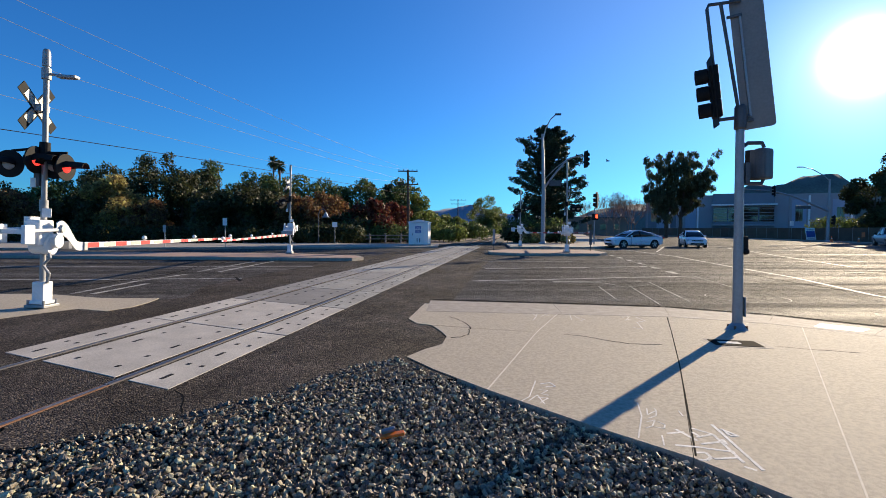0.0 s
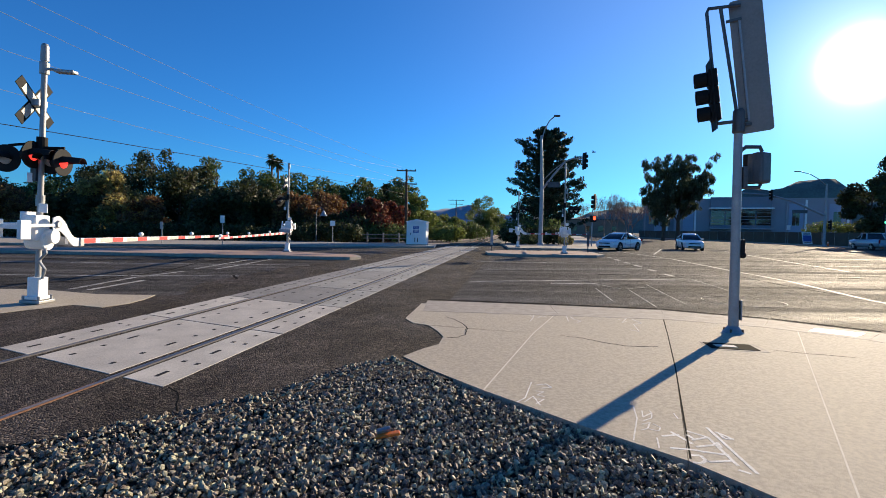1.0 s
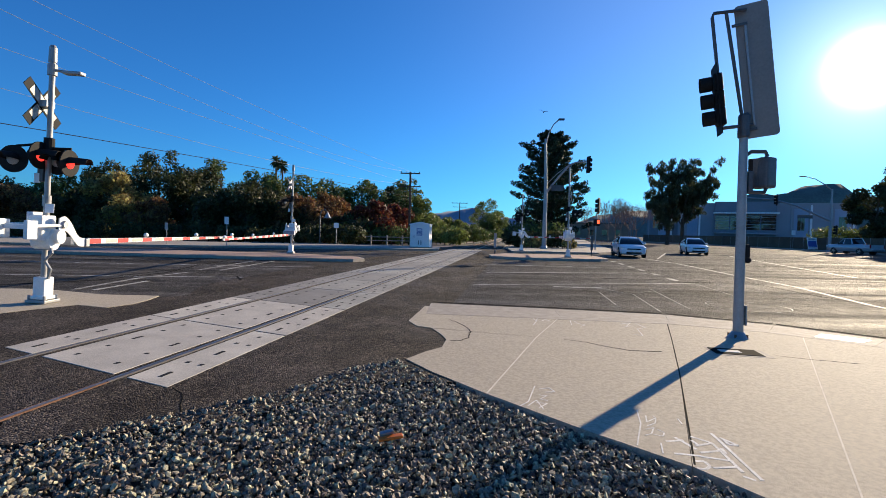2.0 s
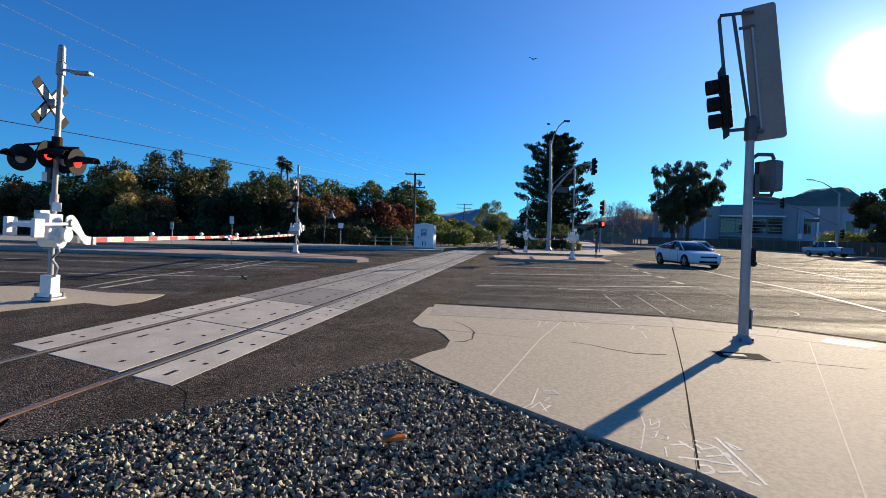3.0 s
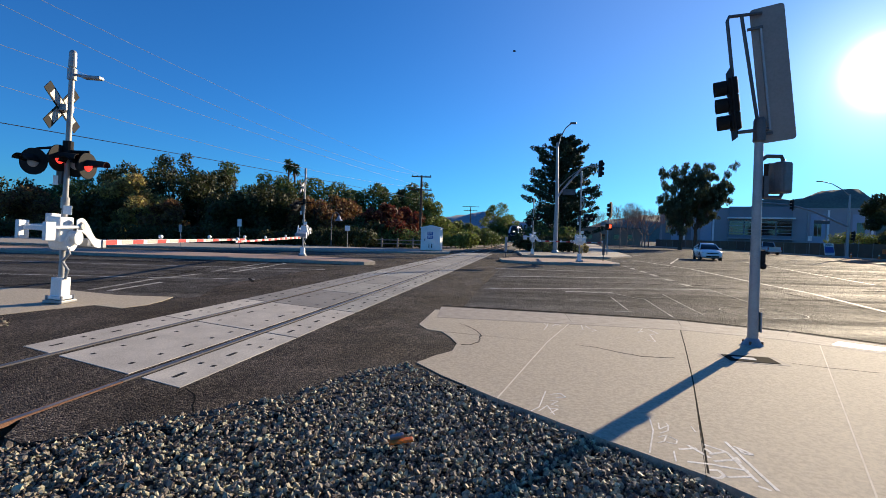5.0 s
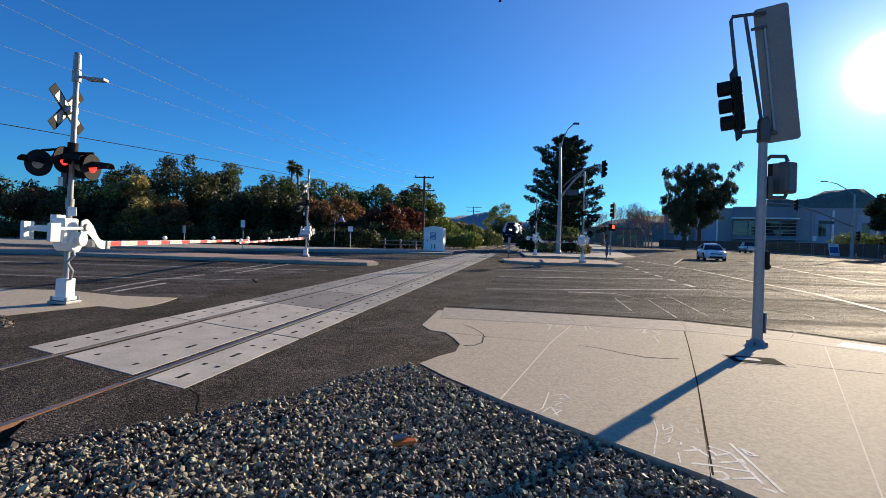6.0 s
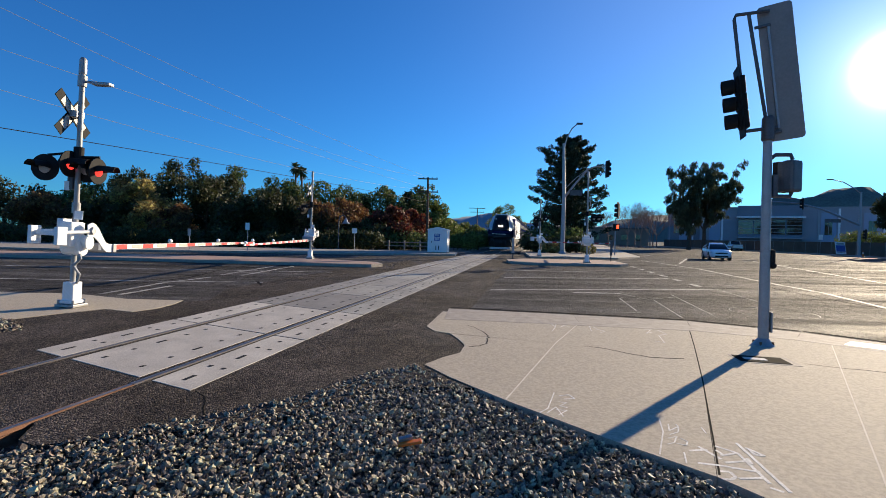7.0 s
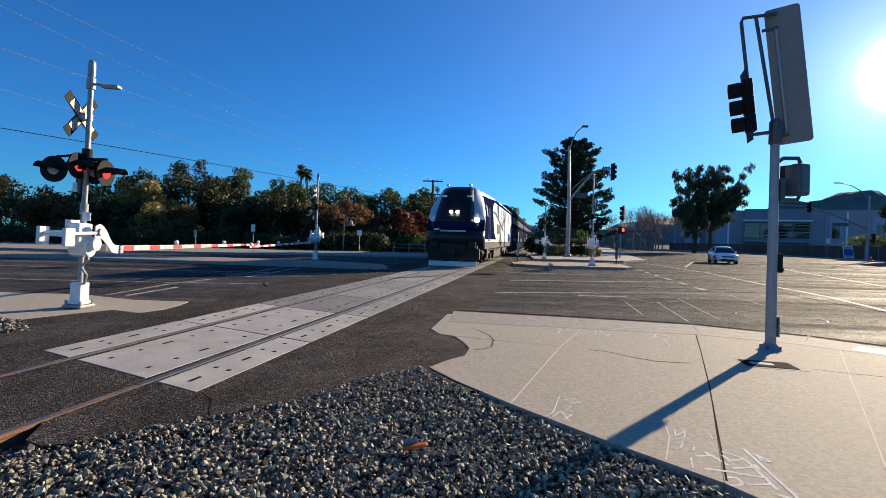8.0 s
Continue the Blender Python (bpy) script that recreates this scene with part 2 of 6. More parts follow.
# the pavement at the corner, slab by slab
KERB = [(-0.25, 9.98), (2.2, 9.62), (4.24, 9.25), (5.75, 8.4), (6.81, 7.41), (8.0, 5.3), (8.5, 2.0), (8.5, -8.0)]
INNER = [(-0.36, 9.55), (2.2, 9.18), (4.1, 8.85), (5.45, 8.05), (6.45, 7.1), (7.55, 5.1), (8.08, 2.0), (8.08, -8.0)]
pavement = tagged(new("pavement"), "sunlit beige concrete corner pavement with cracks", "pavement", kind="structure")


def inset(poly, d):
    """The outline drawn in by d."""
    n, out = len(poly), []
    area = sum(poly[i][0] * poly[(i + 1) % n][1] - poly[(i + 1) % n][0] * poly[i][1] for i in range(n))
    sg = 1 if area > 0 else -1
    for i in range(n):
        a, p, c = Vector(poly[i - 1]), Vector(poly[i]), Vector(poly[(i + 1) % n])
        e1, e2 = (p - a).normalized(), (c - p).normalized()
        n1, n2 = Vector((-e1.y, e1.x)) * sg, Vector((-e2.y, e2.x)) * sg
        b = (n1 + n2).normalized()
        out.append(tuple(p + b * (d / max(0.4, b.dot(n1)))))
    return out


GUTTER = [(-0.3, 8.68), (2.1, 8.44), (3.9, 8.25), (5.2, 7.72), (6.15, 6.88), (7.3, 5.0), (7.8, 2.0), (7.8, -8.0)]
SLABS = [
    ([(-0.36, 9.55), (2.2, 9.18), (2.26, 9.0), (1.36, 6.95), (-0.16, 7.42), (-0.4, 7.55), (-0.56, 7.95)], 0.002),
    ([(-0.16, 7.41), (1.36, 6.95), (0.43, 4.43), (-0.1, 5.1), (-0.41, 5.58), (-0.2, 5.95), (0.0, 6.2), (0.06, 6.65), (-0.02, 7.0)], 0.002),
    ([(2.2, 9.18), (4.1, 8.85), (2.62, 5.3), (1.65, 3.11), (1.11, 3.66), (0.43, 4.43), (1.36, 6.95), (2.26, 9.0)], 0.0022),
    ([(4.1, 8.85), (5.6, 7.95), (5.62, 7.55), (2.17, 2.33), (1.65, 3.11), (2.62, 5.3)], 0.0022),
    ([(5.6, 7.95), (6.45, 7.1), (7.55, 5.1), (8.08, 2.0), (8.08, -8.0), (8.0, -8.0), (4.4, 0.0), (3.0, 1.5), (2.17, 2.33), (5.62, 7.55)], 0.0022),
]
for poly, gap in SLABS:
    part("slab", prism(B(), inset(poly, gap), -0.09, 0.012), CONCRETE, pavement)
for i in range(len(KERB) - 1):
    part("kerb_stone", prism(B(), inset([KERB[i], KERB[i + 1], GUTTER[i + 1], GUTTER[i]], 0.003), -0.1, 0.014), KERB_CON, pavement)
part("bed", prism(B(), [(0.3, 9.2), (4.0, 8.8), (6.4, 7.0), (8.0, 2), (8.0, -8), (3.0, 1.6), (1.6, 3.3), (0.5, 4.7), (0.3, 6.5)], -0.12, -0.004), DIRT, pavement)

# the pad under the gate mechanism
gate_pad = tagged(new("gate_pad"), "pale concrete pad beside the crossing gate", "pavement", kind="structure")
part("slab", prism(B(), [(-14, 10.9), (-9.9, 10.5), (-9.2, 10.6), (-8.4, 10.5), (-7.1, 10.04), (-5.9, 10.05), (-5.77, 9.5), (-5.74, 8.95), (-5.91, 8.48), (-6.58, 8.7), (-6.9, 8.15), (-7.2, 7.45), (-9.4, 7.3), (-14, 8.4)], -0.1, 0.012), CONCRETE, gate_pad)

# medians: raised islands with kerbs
def island(name, outline, label, top=KERB_CON, h=0.14):
    base = tagged(new(name), label, "median", kind="structure")
    part("kerb", prism(B(), outline, -0.1, h), KERB_CON, base)
    part("infill", prism(B(), inset(outline, 0.16), -0.05, h + 0.006), top, base)
    return base


BRICKPAVE = mat("stamped_concrete", (0.36, 0.235, 0.18), 0.85, vary=0.2, scale=2, fine=30)
island("median_west", [(-3.7, 22.6), (-4.1, 21.9), (-24, 22.6), (-80, 23), (-80, 26.6), (-24, 26.0), (-8, 25.9), (-4.2, 24.0)], "long raised concrete median with worn kerb", BRICKPAVE)
island("median_east", [(2.75, 28.4), (4.2, 27.3), (8.9, 27.6), (9.6, 28.4), (9.9, 32.0), (9.2, 32.8), (4.0, 32.4), (2.8, 30.5)], "short raised median island with pale kerb", BRICKPAVE)
island("far_pavement", [(-0.5, 37.2), (-0.4, 43.5), (-10.6, 43.5), (-26, 40.5), (-90, 38), (-90, 29.5), (-26, 30.5), (-10.6, 34.8)], "far pavement strip of pale concrete", KERB_CON, 0.12)
island("corner_island", [(5.2, 37.3), (12.2, 38.4), (15.5, 43.0), (22, 70), (40, 140), (28, 140), (10.5, 62), (6.0, 47)], "far corner pavement of pale concrete", KERB_CON, 0.12)
FENCE_RUN = [(45.0, 28.0), (51.5, 49.0), (54.5, 62.4), (56.7, 77.0), (57.5, 95.0), (57.0, 115.0), (55.0, 135.0)]
island("right_pavement", [(x - 3.2, y) for x, y in FENCE_RUN] + [(x + 0.5, y) for x, y in FENCE_RUN[::-1]], "pavement along the fence across the street", KERB_CON, 0.12)

# ---- the crossing: concrete panels and rails ----
PITCH, SKEW = 2.3, -0.30
crossing = tagged(new("crossing_surface"), "pale concrete railway crossing panels between the rails", "crossing", kind="structure")


def panel_mesh(name, o0, o1, material):
    bm = B()
    g = 0.016
    pts = [(g + SKEW * o0, o0), (g + SKEW * o1, o1), (PITCH - g + SKEW * o1, o1), (PITCH - g + SKEW * o0, o0)]
    prism(bm, [(o, s) for s, o in pts], -0.11, 0.0075)
    bmesh.ops.bevel(bm, geom=[e for e in bm.edges if all(v.co.z > 0 for v in e.verts)], offset=0.006, segments=1, affect="EDGES")
    me = bpy.data.meshes.new(name)
    bm.to_mesh(me)
    bm.free()
    me.materials.append(material)
    return me


def slot_mesh(name, o0, o1):
    """Lifting holes and bolt pockets, as dark plates set just proud of the panel."""
    bm = B()
    w = o1 - o0
    for fs in (0.12, 0.5, 0.88):
        for fo in ((0.22, 0.78) if w > 1 else (0.5,)):
            o = o0 + w * fo
            long = 0.17 if abs(fs - 0.5) < 0.1 or w < 1 and fs < 0.3 else 0.06
            box(bm, o, PITCH * fs + SKEW * o, 0.0085, 0.045, long, 0.004)
    for fs in (0.3, 0.7):
        for fo in ((0.22, 0.78) if w > 1 else (0.35, 0.7)):
            o = o0 + w * fo
            box(bm, o, PITCH * fs + SKEW * o, 0.0085, 0.05, 0.05, 0.004)
    me = bpy.data.meshes.new(name)
    bm.to_mesh(me)
    bm.free()
    me.materials.append(BLACK)
    return me


lanes = [(-1.40, -0.83), (-0.63, 0.63), (0.83, 1.40)]
meshes = [(panel_mesh("panel", a, b, PANEL_CON), panel_mesh("panel", a, b, PANEL_WORN), slot_mesh("bolt_pockets", a, b)) for a, b in lanes]
S0 = 5.07
for k in range(16):
    for me, worn, sl in meshes:
        p = new("panel", me if k < 2 else worn)
        p.parent = crossing
        p.matrix_basis = Matrix.Translation(T(S0 + k * PITCH, 0)) @ pose(0, 0, random.uniform(-0.001, 0.002), 0, 0, -8.9)
        q = new("bolt_pockets", sl)
        q.parent = p

RAILPROF = [(-0.036, 0.0), (-0.036, -0.03), (-0.01, -0.045), (-0.01, -0.13), (-0.07, -0.145), (-0.07, -0.16), (0.07, -0.16), (0.07, -0.145), (0.01, -0.13), (0.01, -0.045), (0.036, -0.03), (0.036, 0.0)]
for side in (-1, 1):
    o = side * 0.7535
    rail = tagged(new("rail"), "steel running rail, rusty sides and polished top", "rail", kind="structure")
    secs = [[T(s, o + a, z + 0.014) for a, z in RAILPROF] for s in (-30, 0, 10, 45, 120, 420)]
    part("rail_body", loft(B(), secs), RUST, rail)
    top = [[T(s, o + a, z) for a, z in ((-0.022, 0.0125), (-0.017, 0.0165), (0.017, 0.0165), (0.022, 0.0125))] for s in (-30, 0, 10, 45, 120, 420)]
    part("running_band", loft(B(), top), RAILTOP, rail)
    head = [[T(s, o + a, z) for a, z in ((-0.037, -0.012), (-0.037, 0.012), (-0.030, 0.0178), (0.030, 0.0178), (0.037, 0.012), (0.037, -0.012))] for s in (S0 - 0.4, 20, 45)]
    part("worn_head", loft(B(), head), DARK, rail, "dull dark rail head on the crossing")
    shine = [[T(s, o + a, z) for a, z in ((-0.030, 0.0172), (-0.026, 0.0195), (-0.004, 0.0195), (0.000, 0.0172))] for s in (S0 - 0.4, 20, 45)]
    part("wheel_band", loft(B(), shine), RAILTOP, rail, "bright band polished by wheels")
    for sd in (-1, 1):
        # the flangeway filler inside the gauge is wider than the one outside it
        w, hw = (o + sd * 0.081, 0.042) if sd * side < 0 else (o + sd * 0.056, 0.019)
        secs = [[T(s, w - hw, -0.1), T(s, w + hw, -0.1), T(s, w + hw, -0.03), T(s, w - hw, -0.03)] for s in (S0, 42)]
        part("rubber_filler", loft(B(), secs), RUBBER, rail)
# near black: the shade between ballast stones is put into this colour
SHADED_BALLAST_BED = mat("shaded_ballast_bed", (0.02, 0.018, 0.015), 0.95, vary=0.4, scale=14, fine=50, bump=1.0)
sheet("track_bed", tpoly([(42.2, -2.6), (420, -2.6), (420, 2.6), (42.2, 2.6)]), -0.06, SHADED_BALLAST_BED, 0.1, "near-black ballast bed under the far rails", "ballast")
TIE = mat("tie_wood", (0.07, 0.06, 0.05), 0.9, vary=0.3)
tieme = bpy.data.meshes.new("sleeper")
tb = box(B(), 0, 0, -0.08, 2.6, 0.22, 0.1, 0.01)
tb.to_mesh(tieme)
tb.free()
tieme.materials.append(TIE)
sleepers = tagged(new("sleepers"), "dark weathered sleepers under the far rails", "sleeper", kind="structure")
for k in range(70):
    q = new("sleeper", tieme)
    q.parent = sleepers
    q.matrix_basis = Matrix.Translation(T(42.6 + k * 0.6, 0)) @ pose(0, 0, 0, 0, 0, -8.9)


# ---- ballast stones ----
def stones(name, material, count, place, smin, smax, label, seed):
    rng = np.random.default_rng(seed)
    forms = []
    for _ in range(12):
        b = B()
        bmesh.ops.create_icosphere(b, subdivisions=1, radius=1)
        vs = np.array([v.co[:] for v in b.verts])
        vs *= (0.45 + 0.8 * rng.random((len(vs), 1)))
        vs[:, 2] = np.clip(vs[:, 2], -0.55, 0.45)
        vs *= np.array([1.0, 0.8, 0.75]) * (0.8 + 0.5 * rng.random(3))
        fs = [[v.index for v in f.verts] for f in b.faces]
        b.free()
        forms.append((vs, np.array(fs)))
    V, Fc, n0 = [], [], 0
    for i in range(count):
        x, y, z = place(rng)
        vs, fs = forms[int(rng.integers(12))]
        e = Euler(((rng.random() - 0.5) * 2.2, (rng.random() - 0.5) * 2.2, rng.random() * 6.28)).to_matrix()
        s = smin + (smax - smin) * rng.random() ** 1.6
        V.append(vs @ np.array(e).T * s + (x, y, z))
        Fc.append(fs + n0)
        n0 += len(vs)
    me = bpy.data.meshes.new(name)
    V, Fc = np.concatenate(V), np.concatenate(Fc)
    me.from_pydata(V.tolist(), [], Fc.tolist())
    me.materials.append(material)
    return tagged(new(name, me), label, "ballast", kind="stuff")


BEDLINE = [(-4.7, -8), (-3.1, 2.4), (-3.02, 2.95), (-2.93, 3.1), (-2.25, 3.7), (-1.45, 4.35), (-0.91, 5.3), (-0.42, 5.62), (0.43, 4.45), (1.11, 3.68), (1.65, 3.13), (1.96, 2.69), (3.0, 1.6), (4.4, 0.0), (8, -7.5), (8, -8)]
sheet("shaded_ballast_bed", BEDLINE, -0.065, SHADED_BALLAST_BED, 0.1, "ballast bed beside the track, coloured near black as shade between stones", "ballast")


# ---- ballast ----
def inside(x, y, poly):
    c = False
    for i in range(len(poly)):
        (x1, y1), (x2, y2) = poly[i - 1], poly[i]
        if (y1 > y) != (y2 > y) and x < (x2 - x1) * (y - y1) / (y2 - y1) + x1:
            c = not c
    return c


def bed_place(rng):
    while True:
        y = 0.9 + 4.8 * rng.random() ** 1.2
        x = -4.6 + 8.2 * rng.random()
        if inside(x + 0.02, y - 0.05, BEDLINE):
            o = (Vector((x, y, 0)) - T0).dot(TN)
            if abs(abs(o) - 0.7535) > 0.12:
                low = 0.0 if inside(x + 0.08, y + 0.08, BEDLINE) else 0.03
                return x, y, -0.065 - low + 0.08 * rng.random() ** 0.9


STONE = mat("crushed_rock", (0.25, 0.205, 0.148), 0.7, vary=0.5, scale=20, fine=120, bump=0.3, random_part=0.85, island=True)
stones("ballast_stones", STONE, 54000, bed_place, 0.009, 0.027, "grey angular crushed rock ballast with a few rusty stones", 4)


def back_place(rng):
    while True:
        x, y = -4.2 + 9.8 * rng.random(), -3.0 + 4.0 * rng.random()
        if inside(x, y, BEDLINE) and (Vector((x, y, 0)) - T0).dot(TN) > 0.9:
            return x, y, -0.06 + 0.065 * rng.random()


stones("ballast_stones", STONE, 18000, back_place, 0.012, 0.03, "grey angular ballast spread behind the pavement edge", 12)
LOWBED = [(-7.5, -3), (-7.5, 2.2), (-4.3, 3.3), (-3.2, 3.35), (-2.7, 3.15), (-2.3, 2.4), (-1.9, -3)]


def low_place(rng):
    while True:
        x, y = -7.0 + 5.0 * rng.random(), 0.6 + 2.8 * rng.random()
        if inside(x, y, LOWBED) and abs(abs((Vector((x, y, 0)) - T0).dot(TN)) - 0.7535) > 0.1:
            return x, y, -0.105 + 0.045 * rng.random()


sheet("shaded_ballast_bed", LOWBED, -0.105, SHADED_BALLAST_BED, 0.03, "ballast bed between the rails, coloured near black as shade between stones", "ballast")
stones("ballast_stones", STONE, 10000, low_place, 0.010, 0.030, "grey ballast lying low between the exposed rails", 9)


def side_place(rng):
    while True:
        x, y = -11.5 + 5.4 * rng.random(), 5.4 + 2.2 * rng.random()
        if inside(x, y, [(-11.5, 5.4), (-8.0, 5.6), (-6.45, 6.5), (-6.35, 6.75), (-6.6, 7.05), (-7.15, 7.4), (-9.4, 7.28), (-11.5, 7.8)]):
            return x, y, 0.0 + 0.05 * rng.random()


stones("ballast_stones", STONE, 4500, side_place, 0.014, 0.036, "heap of grey ballast beside the concrete pad", 10)


# ---- trees ----
def crown_mesh(name, material, blobs, leaves, size, rng, droop=0.0, flat=0.55):
    """Leaf tufts spread over the shells of many uneven clumps."""
    blobs = np.array(blobs)
    w = blobs[:, 3] ** 2
    idx = rng.choice(len(blobs), leaves, p=w / w.sum())
    d = rng.normal(size=(leaves, 3))
    d /= np.linalg.norm(d, axis=1, keepdims=True)
    r = blobs[idx, 3:4] * (0.55 + 0.55 * rng.random((leaves, 1)))
    c = blobs[idx, :3] + d * r * np.array([1, 1, 0.85])
    c[:, 2] -= droop * rng.random(leaves) * blobs[idx, 3]
    a = rng.normal(size=(leaves, 3))
    a /= np.linalg.norm(a, axis=1, keepdims=True)
    b = np.cross(a, d + 0.6 * rng.normal(size=(leaves, 3)))
    b /= np.linalg.norm(b, axis=1, keepdims=True) + 1e-9
    s = size * (0.5 + rng.random((leaves, 1)))
    a2 = a.copy()
    a2[:, 2] -= droop
    V = np.stack([c - a2 * s, c + b * s * flat, c + a2 * s * 0.9, c - b * s * flat * 0.8], 1).reshape(-1, 3)
    F = np.arange(leaves * 4).reshape(-1, 4)
    me = bpy.data.meshes.new(name)
    me.from_pydata(V.tolist(), [], F.tolist())
    me.materials.append(material)
    return me


def tree(name, x, y, h, spread, material, label, seed, low=0.12, leaves=5000, size=0.28, clumps=26, form="round", droop=0.1, trunk=0.022, z=-0.1, category="tree"):
    rng = np.random.default_rng(seed)
    base = thing(name, label, category, pose(x, y, z, 0, 0, rng.random() * 360))
    bm = B()
    tube(bm, [(0, 0, 0), (0.05 * h * (rng.random() - .5), 0.02 * h, 0.3 * h), (0.06 * h * (rng.random() - .5), 0, 0.75 * h)], [trunk * h, trunk * 0.75 * h, trunk * 0.2 * h], 8)
    blobs = []
    for k in range(clumps):
        f = k / (clumps - 1)
        zz = h * (low + (0.97 - low) * f)
        if form == "round":
            rad = spread * math.sqrt(max(0.05, 1 - (2 * (f - 0.4)) ** 2 * 0.62))
        elif form == "cone":
            rad = spread * (1.05 - f) ** 0.8
        else:
            rad = spread * (0.65 + 0.35 * math.sin(f * 9 + seed))
        an, rr = rng.random() * math.tau, rad * (0.3 + 0.68 * rng.random())
        br = spread * (0.16 + 0.2 * rng.random()) * (0.55 if form == "cone" else 1) * (0.75 if f > 0.85 else 1)
        blobs.append((rr * math.cos(an), rr * math.sin(an), zz - br * 0.5, br))
        if k % 2 == 0:
            tube(bm, [(0, 0, max(0.08 * h, zz - 0.22 * h)), (rr * 0.5 * math.cos(an), rr * 0.5 * math.sin(an), zz - 0.1 * h), (rr * 0.9 * math.cos(an), rr * 0.9 * math.sin(an), zz - 0.4 * br)], [trunk * 0.45 * h, trunk * 0.28 * h, 0.012], 6)
    part("trunk", bm, BARK, base)
    me = crown_mesh("crown", material, blobs, leaves, size, rng, droop)
    cr = new("crown", me)
    cr.parent = base
    return base


LEAF_DARK = leafmat("dark_leaves", (0.028, 0.033, 0.012), (0.060, 0.066, 0.022), 0.3)
LEAF_MID = leafmat("mid_leaves", (0.05, 0.075, 0.022), (0.10, 0.13, 0.035), 0.3)
LEAF_LIGHT = leafmat("light_leaves", (0.11, 0.14, 0.035), (0.17, 0.20, 0.05), 0.35)
LEAF_YELLOW = leafmat("yellowing_leaves", (0.24, 0.19, 0.065), (0.32, 0.26, 0.095), 0.45)
LEAF_BROWN = leafmat("brown_leaves", (0.16, 0.075, 0.032), (0.21, 0.11, 0.045), 0.4)
LEAF_RED = leafmat("red_leaves", (0.11, 0.022, 0.016), (0.16, 0.05, 0.025), 0.35)
LEAF_PINE = leafmat("conifer_needles", (0.016, 0.03, 0.015), (0.03, 0.05, 0.022), 0.15)

TREES = [
    (-48.9, 55.0, 5.7, 4.5, "BROWN"),
    (-56.9, 58.0, 8.2, 5.6, "DARK"),
    (-65.2, 60.0, 8.4, 5.6, "DARK"),
    (-52.2, 62.0, 6.6, 4.7, "MID"),
    (-51.6, 66.0, 8.3, 5.0, "MID"),
    (-41.8, 55.0, 5.1, 3.9, "DARK"),
    (-47.0, 68.0, 10.3, 5.0, "DARK"),
    (-37.1, 56.0, 7.6, 4.3, "YELLOW"),
    (-39.6, 55.0, 5.1, 3.4, "DARK"),
    (-38.7, 66.0, 12.0, 5.8, "DARK"),
    (-33.4, 55.0, 4.7, 3.1, "BROWN"),
    (-33.1, 62.0, 8.9, 5.0, "DARK"),
    (-34.0, 67.0, 9.8, 5.0, "DARK"),
    (-33.0, 72.0, 11.5, 5.2, "MID"),
    (-26.3, 56.0, 5.9, 4.5, "DARK"),
    (-23.1, 56.0, 6.8, 4.7, "DARK"),
    (-26.8, 70.0, 9.7, 5.2, "MID"),
    (-20.1, 57.0, 6.1, 4.3, "DARK"),
    (-19.3, 68.0, 9.1, 5.4, "MID"),
    (-16.5, 56.0, 5.4, 4.3, "BROWN"),
    (-14.8, 60.0, 6.1, 4.3, "BROWN"),
    (-15.4, 72.0, 7.9, 5.0, "MID"),
    (-12.8, 74.0, 9.1, 5.0, "MID"),
    (-10.8, 78.0, 9.0, 4.5, "DARK"),
    (-10.4, 56.0, 3.6, 3.4, "DARK"),
    (-9.2, 58.0, 5.1, 3.6, "RED"),
    (-6.8, 62.0, 5.0, 3.4, "RED"),
    (-7.8, 58.0, 3.3, 2.7, "LIGHT"),
    (-6.4, 80.0, 10.4, 5.2, "MID"),
    (-3.8, 78.0, 7.2, 4.0, "LIGHT"),
    (-2.0, 85.0, 4.8, 3.8, "LIGHT"),
    (0.8, 90.0, 4.2, 3.8, "LIGHT"),
    (-0.5, 72.0, 2.1, 2.5, "MID"),
    (3.1, 85.0, 2.5, 2.9, "MID"),
    (6.0, 95.0, 2.6, 3.4, "MID"),
    (12.9, 150.0, 12.1, 5.2, "LIGHT"),
    (14.7, 150.0, 7.4, 4.0, "MID"),
    (27.9, 250.0, 13.0, 5.6, "LIGHT"),
    (47.7, 380.0, 10.1, 6.7, "LIGHT"),
]
LEAVES = {"BROWN": LEAF_BROWN, "DARK": LEAF_DARK, "MID": LEAF_MID, "YELLOW": LEAF_YELLOW, "RED": LEAF_RED, "LIGHT": LEAF_LIGHT}
TREE_LABEL = {'BROWN': 'broadleaf tree with brown autumn leaves', 'DARK': 'dense dark green oak-like tree', 'MID': 'leafy green street tree in back light', 'YELLOW': 'tree with pale yellowing foliage', 'RED': 'small tree with red autumn leaves', 'LIGHT': 'bright green willowy tree beside the track'}
for i, (x, y, h, r, k) in enumerate(TREES):
    tree("tree", x, y, h, r, LEAVES[k], TREE_LABEL[k], 100 + i, low=0.06, leaves=11000 if r > 3.5 else 6500, size=0.185, clumps=30)

